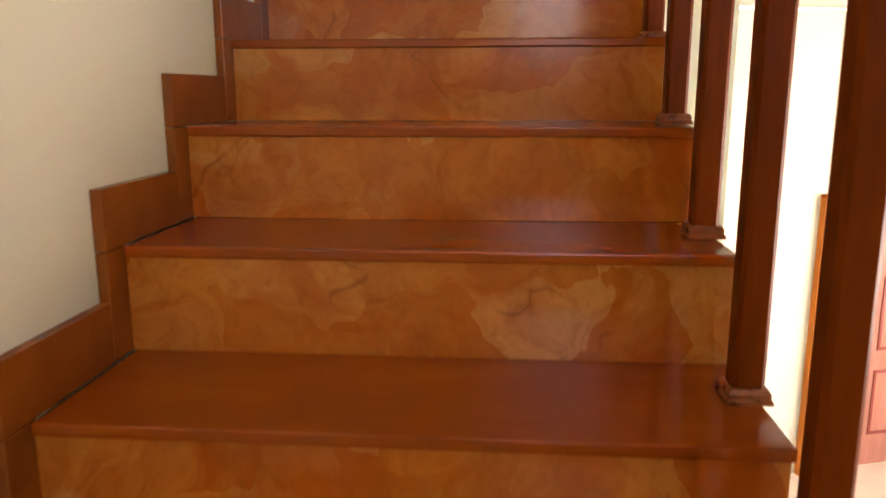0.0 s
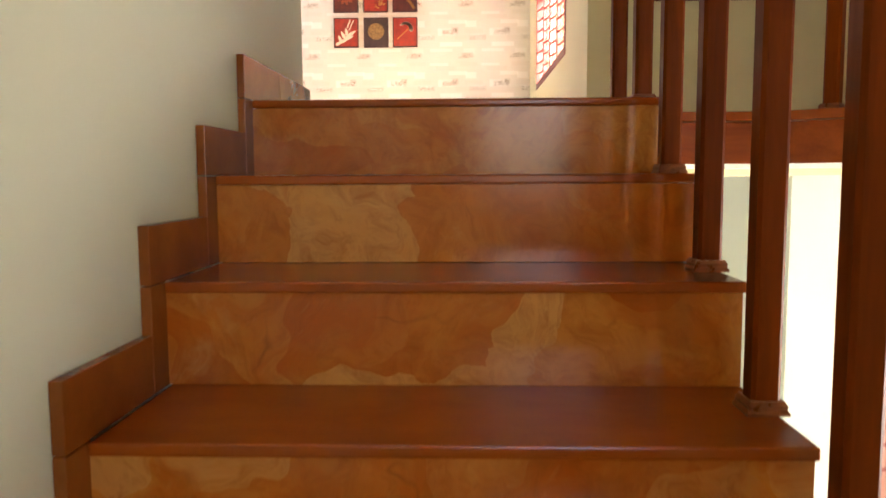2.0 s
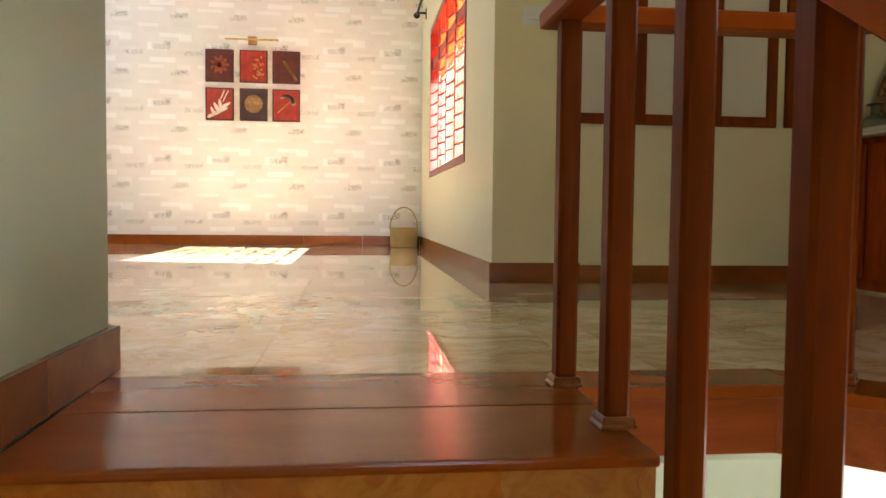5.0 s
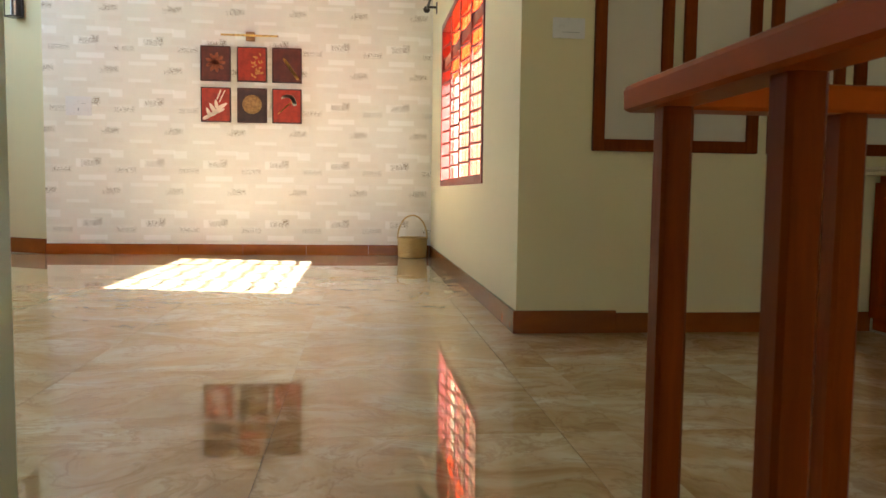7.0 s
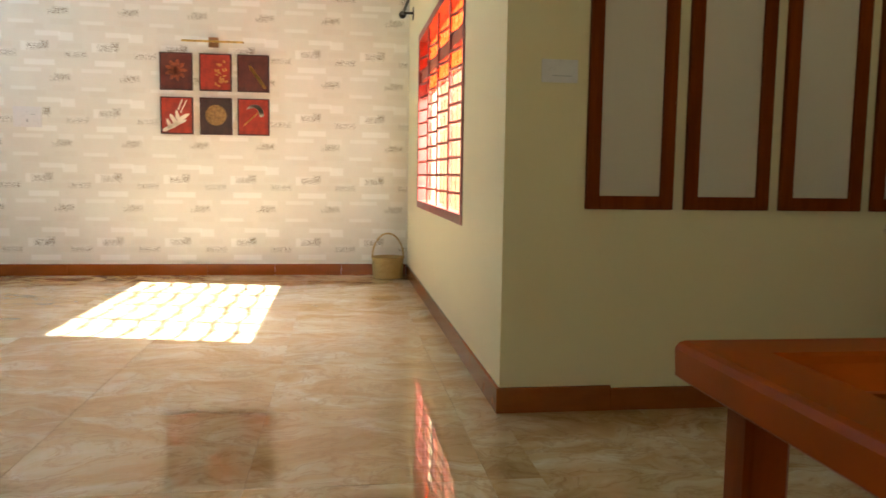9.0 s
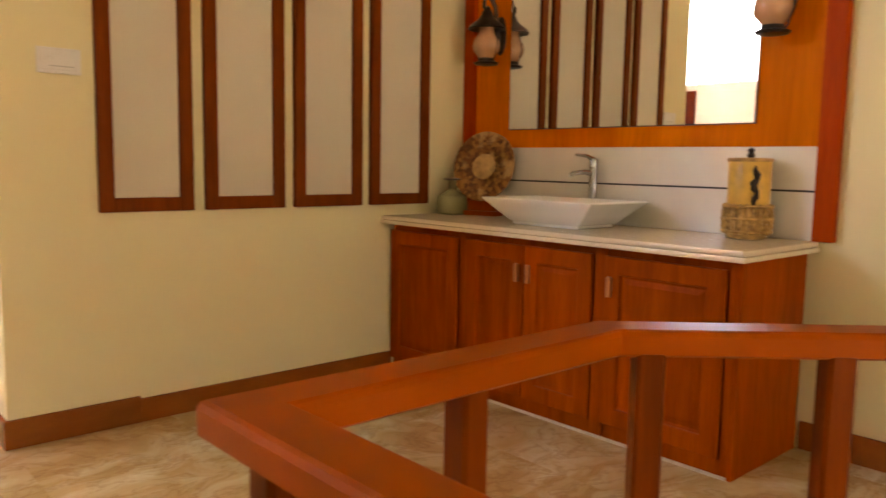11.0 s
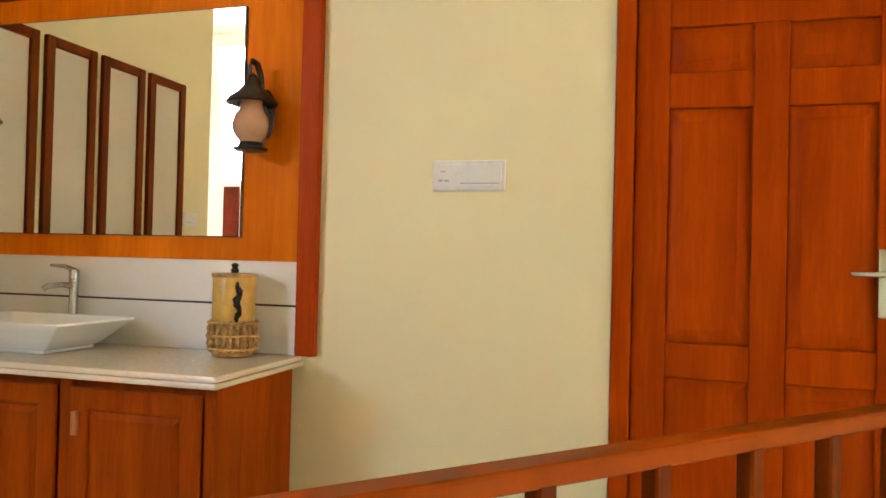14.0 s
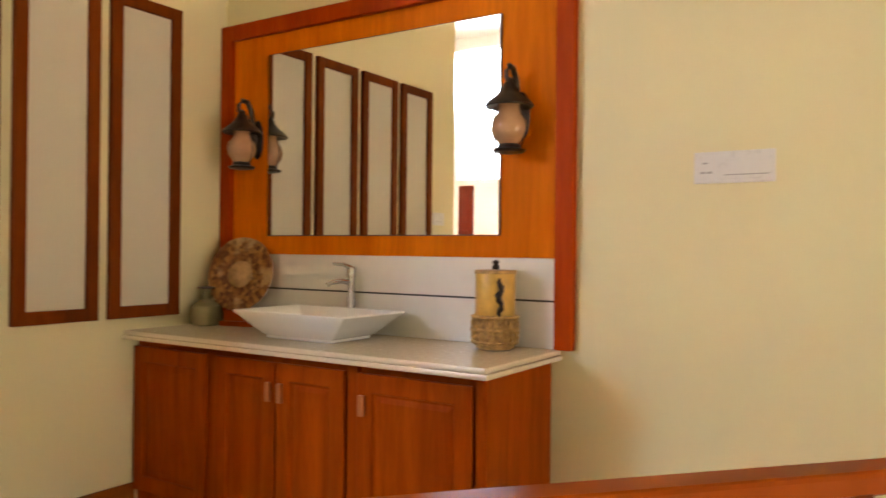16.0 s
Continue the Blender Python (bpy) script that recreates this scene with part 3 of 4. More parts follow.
rod = thing("curtain_rod", "dark bronze curtain rod above the hall window", "curtain rod")
part("pole", tube(bmesh.new(), [(XW - 0.09, 3.55, 2.52), (XW - 0.09, 7.18, 2.52)], 0.013, 10), BRONZE, rod, smooth=True)
for y, s in ((7.18, 1), (3.55, -1)):
    bm = bmesh.new()
    prof = [(0.013, 0.0), (0.022, 0.01), (0.016, 0.02), (0.03, 0.035), (0.036, 0.055), (0.028, 0.08), (0.012, 0.09), (0.018, 0.105), (0.006, 0.12)]
    lathe(bm, prof, seg=14)
    bmesh.ops.transform(bm, matrix=Matrix.Translation((XW - 0.09, y, 2.52)) @ Matrix.Rotation(-s * math.pi / 2, 4, "X"), verts=bm.verts[:])
    part("finial", bm, BRONZE, rod, "turned bronze finial", smooth=True)
for y in (3.75, 7.05):
    part("bracket", boxes((XW - 0.095, y - 0.012, 2.49, XW - 0.0005, y + 0.012, 2.51), (XW - 0.01, y - 0.025, 2.44, XW - 0.0005, y + 0.025, 2.55), bevel=0.003), BRONZE, rod)

# ---- high window and door on the far side of the hall ----
hw = thing("window_2", "high white framed window of the hall", "window", kind="structure")
for i in range(4):
    a = HWY0 + (HWY1 - HWY0) * i / 4
    part("window_frame", boxes((LEFT - 0.14, a, 2.4, LEFT - 0.09, a + 0.05, 4.6), bevel=0.003), WHITE, hw)


def panel_door(name, label, x, y0, y1, z0, z1, face, mat_, handle_y=None, handle_z=1.1):
    """A framed and panelled door in a wall of constant x; face is the side (-1 or 1) that is seen."""
    d = thing(name, label, "door", kind="structure")
    fw = 0.065
    f0, f1 = (x - 0.012, x + 0.12) if face < 0 else (x - 0.12, x + 0.012)
    part("door_frame", boxes((f0, y0, z0, f1, y0 + fw, z1), bevel=0.006), mat_, d)
    part("door_frame", boxes((f0, y1 - fw, z0, f1, y1, z1), bevel=0.006), mat_, d)
    part("door_frame", boxes((f0, y0 + fw, z1 - fw, f1, y1 - fw, z1), bevel=0.006), mat_, d)
    a, b, w = y0 + fw + 0.003, y1 - fw - 0.003, 0.11
    # hidden panel behind the leaf, added to stop light leaking through the gaps
    s0, s1 = (x + 0.075, x + 0.11) if face < 0 else (x - 0.11, x - 0.075)
    part("door_stop", boxes((s0, y0 + fw - 0.02, z0, s1, y1 - fw + 0.02, z1 - fw + 0.02)), mat_, d)
    l0 = x + 0.03 if face < 0 else x - 0.07
    l1 = l0 + 0.04
    mid = (a + b) / 2
    zt = z1 - fw - 0.003
    leaf = part("leaf", boxes((l0, a, z0 + 0.005, l1, a + w, zt), (l0, b - w, z0 + 0.005, l1, b, zt), (l0, mid - w / 2, z0 + 0.24, l1, mid + w / 2, zt - w), (l0, a + w, z0 + 0.005, l1, b - w, z0 + 0.24), (l0, a + w, zt - w, l1, b - w, zt), *[(l0, q0, z0 + k, l1, q1, z0 + k + 0.12) for k in (0.82, 1.74) for q0, q1 in ((a + w, mid - w / 2), (mid + w / 2, b - w))], bevel=0.004), mat_, d)
    for q0, q1 in ((a + w, mid - w / 2), (mid + w / 2, b - w)):
        for k0, k1 in ((0.24, 0.82), (0.94, 1.74), (1.86, zt - z0 - w)):
            bm = bmesh.new()
            s = 0.045
            xf = l0 + 0.018 if face < 0 else l1 - 0.018
            xo = l0 + 0.006 if face < 0 else l1 - 0.006
            o = [bm.verts.new((xf, p, z0 + h)) for p, h in ((q0, k0), (q1, k0), (q1, k1), (q0, k1))]
            i_ = [bm.verts.new((xo, p, z0 + h)) for p, h in ((q0 + s, k0 + s), (q1 - s, k0 + s), (q1 - s, k1 - s), (q0 + s, k1 - s))]
            for j in range(4):
                bm.faces.new((o[j], o[(j + 1) % 4], i_[(j + 1) % 4], i_[j]))
            bm.faces.new(i_)
            bm.faces.new([bm.verts.new((xf - face * 0.012, v.co.y, v.co.z)) for v in o])
            part("panel", bm, mat_, leaf, "raised and fielded wooden panel")
    if handle_y is not None:
        hx = l0 - 0.004 if face < 0 else l1 + 0.004
        bm = boxes((hx - 0.004, handle_y - 0.02, handle_z - 0.11, hx + 0.004, handle_y + 0.02, handle_z + 0.11), bevel=0.003)
        tube(bm, [(hx, handle_y, handle_z + 0.03), (hx + face * 0.05, handle_y, handle_z + 0.03), (hx + face * 0.055, handle_y + 0.02, handle_z + 0.03), (hx + face * 0.05, handle_y + 0.11, handle_z + 0.028)], 0.009, 8)
        part("door_handle", bm, CHROME, leaf, "brushed steel lever handle", smooth=True)
    return d


structure("threshold", boxes((XR + 0.001, DY0, -0.19, XR + 0.2, DY1, -0.0005)), MARBLE, "beige marble door threshold", "threshold")
panel_door("door_1", "closed reddish brown panelled wooden door with steel lever", XR, DY0 + 0.002, DY1 - 0.002, 0.0, DZ - 0.002, -1, DOORW, -1.0, 1.16)
shut = thing("door_2", "narrow dark red panelled door leaf below the high window", "door", kind="structure")
SX_, SY0, SY1 = LEFT + 0.002, 6.24, 6.52
DARKRED = wood("dark_red_door_wood", (0.09, 0.012, 0.004), (0.15, 0.020, 0.006))
sleaf = part("leaf", boxes((SX_, SY0, 0.0, SX_ + 0.04, SY1, 2.3), bevel=0.005), DARKRED, shut)
for za, zb in ((0.2, 0.8), (0.95, 1.55), (1.7, 2.15)):
    part("panel", boxes((SX_ + 0.0405, SY0 + 0.07, za, SX_ + 0.052, SY1 - 0.07, zb), bevel=0.005), DARKRED, sleaf, "raised wooden panel")
part("door_handle", tube(bmesh.new(), [(SX_ + 0.04, SY0 + 0.04, 1.1), (SX_ + 0.09, SY0 + 0.04, 1.1), (SX_ + 0.095, SY0 - 0.06, 1.1)], 0.01, 8), CHROME, sleaf, "steel lever handle", smooth=True)

# ---- lower storey door leaf and wall lantern ----
LD = Vector((0.957, 0.289, 0))
ldoor = thing("door_3", "panelled wooden door of the lower storey, sunlit pink put into its brown", "door", kind="structure")
# pink cast of the leaf is sunlight mixed into the wood colour
PINKW = wood("sunlit_door_wood", (0.40, 0.17, 0.12), (0.52, 0.24, 0.18), "z", 0.35)
EDGEW = wood("orange_door_edge", (0.42, 0.12, 0.015), (0.52, 0.17, 0.025), "z", 0.35)
LM = Matrix.Translation((2.808, 2.544, LOW)) @ Matrix.Rotation(math.atan2(LD.y, LD.x), 4, "Z")


def lbox(name, m, parent, *bb, bevel=0.004, label=""):
    bm = boxes(*bb, bevel=bevel)
    bmesh.ops.transform(bm, matrix=LM, verts=bm.verts[:])
    return part(name, bm, m, parent, label)


lbox("door_frame", EDGEW, ldoor, (0, -0.03, 0, 0.035, 0.13, 2.02), label="orange varnished frame post")
lbox("door_frame", EDGEW, ldoor, (1.0, -0.03, 0, 1.035, 0.13, 2.02))
lbox("door_frame", DARKW, ldoor, (0.0, -0.032, 2.0205, 1.035, 0.13, 2.045))
lleaf = lbox("leaf", PINKW, ldoor, (0.04, 0.01, 0.01, 0.995, 0.045, 2.01))
for xa, xb in ((0.17, 0.46), (0.57, 0.86)):
    for za, zb in ((0.25, 0.75), (0.9, 1.45), (1.58, 1.88)):
        lbox("panel", MAROON, lleaf, (xa, 0.003, za, xa + 0.025, 0.0099, zb), (xb - 0.025, 0.003, za, xb, 0.0099, zb), (xa + 0.025, 0.003, za, xb - 0.025, 0.0099, za + 0.025), (xa + 0.025, 0.003, zb - 0.025, xb - 0.025, 0.0099, zb), bevel=0.002, label="dark red panel moulding")

pend = thing("pendant_lamp", "hanging lamp with dark green turned cap and peach shade", "lamp", (2.67, 1.52, -0.78))
GREENM = plain("dark_green_metal", (0.035, 0.06, 0.04), 0.4, 0.3, 0.25)
part("rod", tube(bmesh.new(), [(0, 0, 0.14), (0, 0, 0.589)], 0.006, 8), GREENM, pend, smooth=True)
part("cap", lathe(bmesh.new(), [(0.052, 0.0), (0.055, 0.012), (0.036, 0.022), (0.03, 0.034), (0.042, 0.046), (0.044, 0.06), (0.03, 0.072), (0.022, 0.085), (0.03, 0.098), (0.026, 0.112), (0.01, 0.14)], seg=24), GREENM, pend, "dark green turned cap", smooth=True)
part("shade", lathe(bmesh.new(), [(0.05, 0.0), (0.085, -0.02), (0.10, -0.06), (0.10, -0.155), (0.096, -0.155), (0.096, -0.06), (0.08, -0.024), (0.046, -0.006)], seg=30, cap=False), plain("peach_lamp_glass", (0.75, 0.45, 0.26), 0.25, var=0.08), pend, "peach glass shade", smooth=True)
part("rim", lathe(bmesh.new(), [(0.095, -0.156), (0.116, -0.156), (0.116, -0.168), (0.095, -0.168)], seg=30), GREENM, pend, "dark flat rim", smooth=True)

# ---- framed panels on the wall ----
PZ0, PZ1 = 0.876, 2.385
for k in range(4):
    x0 = 1.659 + 0.4375 * k
    x1 = x0 + 0.383
    f = 0.057
    p = thing("wall_panel", "tall dark wood framed wall panel with pale grey fabric", "wall panel", (x0, YP, PZ0), "row of wall panels")
    p.location = (0, 0, 0)
    y0, y1 = YP - 0.03, YP - 0.0005
    part("frame_side", boxes((x0, y0, PZ0, x0 + f, y1, PZ1), bevel=0.005), DARKW, p)
    part("frame_side", boxes((x1 - f, y0, PZ0, x1, y1, PZ1), bevel=0.005), DARKW, p)
    part("frame_bottom", boxes((x0 + f, y0 + 0.001, PZ0, x1 - f, y1, PZ0 + f), bevel=0.005), DARKW, p)
    part("frame_top", boxes((x0 + f, y0 + 0.001, PZ1 - f, x1 - f, y1, PZ1), bevel=0.005), DARKW, p)
    part("fabric", boxes((x0 + f, YP - 0.012, PZ0 + f, x1 - f, y1, PZ1 - f)), LINEN, p, "pale grey woven fabric")

# ---- vanity ----
CZ = 0.82
VX, VY0 = 3.125, 1.04
van = thing("vanity_cabinet", "reddish brown wooden vanity cabinet with panelled doors", "cabinet")
VT = CZ - 0.04
part("body", boxes((VX + 0.02, VY0 + 0.02, 0.0, XR - 0.0005, YP - 0.0005, VT - 0.001)), CABW, van)
part("side_panel", boxes((VX, VY0, 0.0, XR - 0.018, VY0 + 0.018, VT - 0.001), bevel=0.003), CABW, van)
for y0, y1 in ((VY0 + 0.0185, 1.085), (1.60, 1.65), (2.385, 2.43)):
    part("stile", boxes((VX, y0, 0.0, VX + 0.019, y1, VT - 0.001), bevel=0.003), CABW, van)
part("plinth", boxes((VX - 0.004, VY0 + 0.0185, 0.0, VX - 0.0005, YP - 0.002, 0.012)), plain("pale_floor_seal", (0.55, 0.45, 0.33), 0.6), van, "pale sealant line at the floor")


def frame_ring(y0, y1, z0, z1, w, xf, xb):
    """A flat rectangular frame with eased front edges, from xf (front) to xb."""
    bm = bmesh.new()
    loops = [[bm.verts.new((x, p, h)) for p, h in ((y0 + o, z0 + o), (y1 - o, z0 + o), (y1 - o, z1 - o), (y0 + o, z1 - o))] for x, o in ((xb, 0.0), (xf + 0.005, 0.0), (xf + 0.0015, 0.0015), (xf, 0.005), (xf, w - 0.005), (xf + 0.0015, w - 0.0015), (xf + 0.005, w), (xb, w))]
    for k in range(8):
        a, b = loops[k], loops[(k + 1) % 8]
        for j in range(4):
            bm.faces.new((a[j], a[(j + 1) % 4], b[(j + 1) % 4], b[j]))
    return bm


def cab_door(y0, y1, z0, z1, knob_y=None):
    w, xf = 0.072, VX - 0.016
    d = part("door", frame_ring(y0, y1, z0, z1, w, xf, VX - 0.001), CABW, van)
    bm = bmesh.new()
    s = 0.02
    o = [bm.verts.new((VX - 0.004, p, h)) for p, h in ((y0 + w, z0 + w), (y1 - w, z0 + w), (y1 - w, z1 - w), (y0 + w, z1 - w))]
    i1 = [bm.verts.new((VX - 0.001, p, h)) for p, h in ((y0 + w + s * .5, z0 + w + s * .5), (y1 - w - s * .5, z0 + w + s * .5), (y1 - w - s * .5, z1 - w - s * .5), (y0 + w + s * .5, z1 - w - s * .5))]
    i2 = [bm.verts.new((VX - 0.005, p, h)) for p, h in ((y0 + w + s * 1.6, z0 + w + s * 1.6), (y1 - w - s * 1.6, z0 + w + s * 1.6), (y1 - w - s * 1.6, z1 - w - s * 1.6), (y0 + w + s * 1.6, z1 - w - s * 1.6))]
    for a, b in ((o, i1), (i1, i2)):
        for j in range(4):
            bm.faces.new((a[j], a[(j + 1) % 4], b[(j + 1) % 4], b[j]))
    bm.faces.new(i2)
    part("panel", bm, CABW, d)
    if knob_y is None:
        return
    bm = boxes((xf - 0.018, knob_y - 0.011, 0.585, xf - 0.0005, knob_y + 0.011, 0.665), bevel=0.005)
    part("handle", bm, wood("handle_wood", (0.40, 0.13, 0.04), (0.55, 0.2, 0.07)), d, "small polished wooden pull")


cab_door(1.092, 1.595, 0.07, 0.745, 1.565)
cab_door(1.657, 2.012, 0.07, 0.745, 1.985)
cab_door(2.02, 2.378, 0.07, 0.745, 2.05)
cab_door(2.437, 2.94, 0.07, 0.745)

ctr = thing("vanity_counter", "polished cream stone vanity counter with rounded edge", "counter", (VX, VY0, CZ))
ctr.location = (0, 0, 0)
part("slab", boxes((3.05, 1.0, CZ - 0.04, XR - 0.0005, YP - 0.001, CZ - 0.021), bevel=0.006), QUARTZ, ctr)
part("slab", boxes((3.058, 1.008, CZ - 0.0205, XR - 0.0005, YP - 0.001, CZ), bevel=0.007), QUARTZ, ctr)

# board behind the mirror
brd = thing("mirror_board", "orange varnished wooden board with darker red frame round the mirror", "wall board")
BY0, BY1, BZ1, BF = 0.946, 2.95, 2.372, 0.08
part("board", boxes((XR - 0.012, BY0 + BF, 1.18, XR - 0.0005, BY1 - BF, BZ1 - BF)), PANELW, brd, "orange varnished veneer")
part("frame_side", boxes((XR - 0.04, BY0, CZ + 0.0005, XR - 0.0005, BY0 + BF, BZ1), bevel=0.006), FRAMEW, brd)
part("frame_side", boxes((XR - 0.04, BY1 - BF, CZ + 0.0005, XR - 0.0005, BY1, BZ1), bevel=0.006), FRAMEW, brd)
part("frame_top", boxes((XR - 0.04, BY0 + BF, BZ1 - BF, XR - 0.0005, BY1 - BF, BZ1), bevel=0.006), FRAMEW, brd)

spl = thing("splashback", "white tiled splashback with one dark joint", "splashback")
part("tile", boxes((XR - 0.014, BY0 + BF + 0.0005, CZ + 0.0005, XR - 0.0005, BY1 - BF - 0.0005, 1.005), bevel=0.001), SPLASH, spl)
part("tile", boxes((XR - 0.014, BY0 + BF + 0.0005, 1.013, XR - 0.0005, BY1 - BF - 0.0005, 1.179), bevel=0.001), SPLASH, spl)
part("joint", boxes((XR - 0.0125, BY0 + BF + 0.001, 1.0052, XR - 0.0005, BY1 - BF - 0.001, 1.0128)), BLACK, spl, "thin black joint line")

mir = thing("wall_mirror", "large rectangular frameless wall mirror with dark edge", "mirror")
part("glass", boxes((XR - 0.0245, 1.283, 1.275, XR - 0.0225, 2.612, 2.185)), MIRROR, mir)
part("backing", boxes((XR - 0.0222, 1.279, 1.271, XR - 0.0125, 2.616, 2.189), bevel=0.001), BLACK, mir, "black backing edge")

# basin
bas = thing("wash_basin", "white rectangular ceramic vessel basin on the counter", "basin", (3.38, 2.03, CZ))


def rect_ring(bm, hx, hy, z, r, n=5):
    pts = []
    for cx, cy, a0 in ((1, 1, 0), (-1, 1, 90), (-1, -1, 180), (1, -1, 270)):
        for k in range(n + 1):
            a = radians(a0 + 90 * k / n)
            pts.append(bm.verts.new((cx * (hx - r) + r * math.cos(a), cy * (hy - r) + r * math.sin(a), z)))
    return pts


bm = bmesh.new()
rings = [rect_ring(bm, *q) for q in ((0.125, 0.185, 0.0, 0.012), (0.129, 0.19, 0.004, 0.012), (0.130, 0.191, 0.014, 0.012), (0.140, 0.205, 0.020, 0.012), (0.165, 0.246, 0.055, 0.010), (0.190, 0.288, 0.092, 0.008), (0.206, 0.314, 0.113, 0.007), (0.207, 0.315, 0.118, 0.007), (0.204, 0.312, 0.121, 0.006), (0.196, 0.304, 0.119, 0.008), (0.178, 0.272, 0.085, 0.014), (0.150, 0.228, 0.042, 0.03), (0.11, 0.17, 0.025, 0.04))]
for a, b in zip(rings, rings[1:]):
    for k in range(len(a)):
        bm.faces.new((a[k], a[(k + 1) % len(a)], b[(k + 1) % len(a)], b[k]))
bm.faces.new(rings[0][::-1])
bm.faces.new(rings[-1])
part("bowl", bm, CERAMIC, bas, smooth=True)
part("drain", lathe(bmesh.new(), [(0.022, 0.0), (0.022, 0.003), (0.012, 0.005)], (0, 0, 0.0255), 16), CHROME, bas, "chrome drain", smooth=True)

fau = thing("faucet", "tall chrome single-lever basin faucet", "faucet", (3.60, 2.03, CZ))
bm = bmesh.new()
lathe(bm, [(0.026, 0.0), (0.026, 0.006), (0.02, 0.01), (0.0185, 0.25), (0.021, 0.262), (0.021, 0.30), (0.018, 0.306)], seg=18)
part("column", bm, CHROME, fau, smooth=True)
part("spout", tube(bmesh.new(), [(0, 0.0, 0.235), (-0.05, 0.015, 0.243), (-0.11, 0.033, 0.236), (-0.125, 0.038, 0.224)], [0.014, 0.012, 0.011, 0.010], 10), CHROME, fau, smooth=True)
part("lever", tube(bmesh.new(), [(0.0, 0, 0.30), (-0.04, 0.014, 0.318), (-0.095, 0.032, 0.322)], [0.013, 0.009, 0.006], 8), CHROME, fau, smooth=True)

# lantern-shaped jar
jar = thing("table_lantern", "golden table lantern with woven bamboo lower half", "lantern", (3.53, 1.235, CZ))
AMBER = plain("amber_parchment", (0.66, 0.38, 0.075), 0.35, var=0.2, scale=18)
WEAVE = plain("woven_bamboo", (0.50, 0.28, 0.09), 0.5, var=0.4, scale=40)
part("shade", lathe(bmesh.new(), [(0.072, 0.125), (0.074, 0.13), (0.074, 0.30), (0.072, 0.305)], seg=28), AMBER, jar, "amber parchment cylinder", smooth=True)
jar.rotation_euler = (0, 0, radians(41))
jar.scale = (1.07, 1.07, 1.0)
part("rim", lathe(bmesh.new(), [(0.077, 0.298), (0.079, 0.302), (0.079, 0.309), (0.077, 0.312), (0.03, 0.314)], seg=28), WEAVE, jar, smooth=True)
part("base", lathe(bmesh.new(), [(0.06, 0.0), (0.07, 0.004), (0.072, 0.018), (0.066, 0.022), (0.066, 0.125)], seg=28), WEAVE, jar, smooth=True)
for k in range(22):
    a = 2 * math.pi * k / 22
    w = []
    for j in range(9):
        rr = 0.078 + 0.006 * math.sin(math.pi * j / 8) + (0.003 if (j + k) % 2 else -0.003)
        w.append((rr * math.cos(a), rr * math.sin(a), 0.02 + 0.115 * j / 8))
    part("bamboo_strip", tube(bmesh.new(), w, 0.0065, 6), WEAVE, jar, smooth=True)
for z in (0.03, 0.08, 0.128):
    part("bamboo_ring", tube(bmesh.new(), [(0.085 * math.cos(a * math.pi / 14), 0.085 * math.sin(a * math.pi / 14), z) for a in range(28)], 0.006, 6, True), WEAVE, jar, smooth=True)
bm = bmesh.new()
lathe(bm, [(0.012, 0.314), (0.015, 0.325), (0.009, 0.333), (0.014, 0.345), (0.004, 0.352)], seg=12)
part("knob", bm, BRONZE, jar, "dark finial knob", smooth=True)
bm = bmesh.new()
tube(bm, [(-0.078 - 0.006 * math.sin(k), 0.006 * math.sin(k * 1.7), 0.13 + 0.017 * k) for k in range(10)], [0.004, 0.008, 0.012, 0.009, 0.013, 0.015, 0.01, 0.013, 0.008, 0.003], 8)
part("ornament", bm, BRONZE, jar, "dark carved ornament on the shade", smooth=True)

# plate on a stand and a glass bottle
pl = thing("decorative_plate", "round carved brown decorative plate leaning on a stand", "plate", (3.545, 2.69, CZ))
pl.rotation_euler = (0, 0, radians(14))
pl.scale = (1.14, 1.14, 1.14)


def plate_mat():
    g = G("carved_plate_brown")
    v = g.vor(g.co, 55, "F1", 1)
    n, _ = g.noise(g.co, 30, 4)
    sp = g.n("SeparateColor")
    g.put(sp.inputs[0], v)
    big, _ = g.noise(g.co, 9, 4, 0.6)
    k = g.ramp(sp.outputs[0], (0.2, (0.13, 0.042, 0.009)), (0.55, (0.24, 0.095, 0.022)), (0.85, (0.36, 0.17, 0.04)))
    k = g.mix(g.ramp(big, (0.50, 0.0), (0.58, 0.75)), k, g.mix(n, (0.40, 0.22, 0.07), (0.62, 0.42, 0.19)))
    g.bump(g.vor(g.co, 55), 0.7, 0.004)
    return g.end(k, 0.35, 0.3)


bm = bmesh.new()
lathe(bm, [(0.001, 0.010), (0.085, 0.006), (0.10, 0.014), (0.155, 0.022), (0.163, 0.02), (0.163, 0.014), (0.10, 0.0), (0.085, -0.006), (0.001, -0.006)], seg=40, cap=False)
bmesh.ops.transform(bm, matrix=Matrix.Translation((0.0, 0, 0.225)) @ Matrix.Rotation(radians(-78), 4, "Y"), verts=bm.verts[:])
CARVED = plate_mat()
part("disc", bm, CARVED, pl, smooth=True)
bm = bmesh.new()
lathe(bm, [(0.052, -0.002), (0.055, 0.0), (0.06, 0.008), (0.052, 0.013), (0.001, 0.015)], seg=30, cap=False)
bmesh.ops.transform(bm, matrix=Matrix.Translation((-0.008, 0, 0.225)) @ Matrix.Rotation(radians(-78), 4, "Y"), verts=bm.verts[:])
part("boss", bm, plain("pale_plate_centre", (0.44, 0.26, 0.10), 0.4, 0.2, 0.45, 22), pl, "raised carved centre medallion", smooth=True)
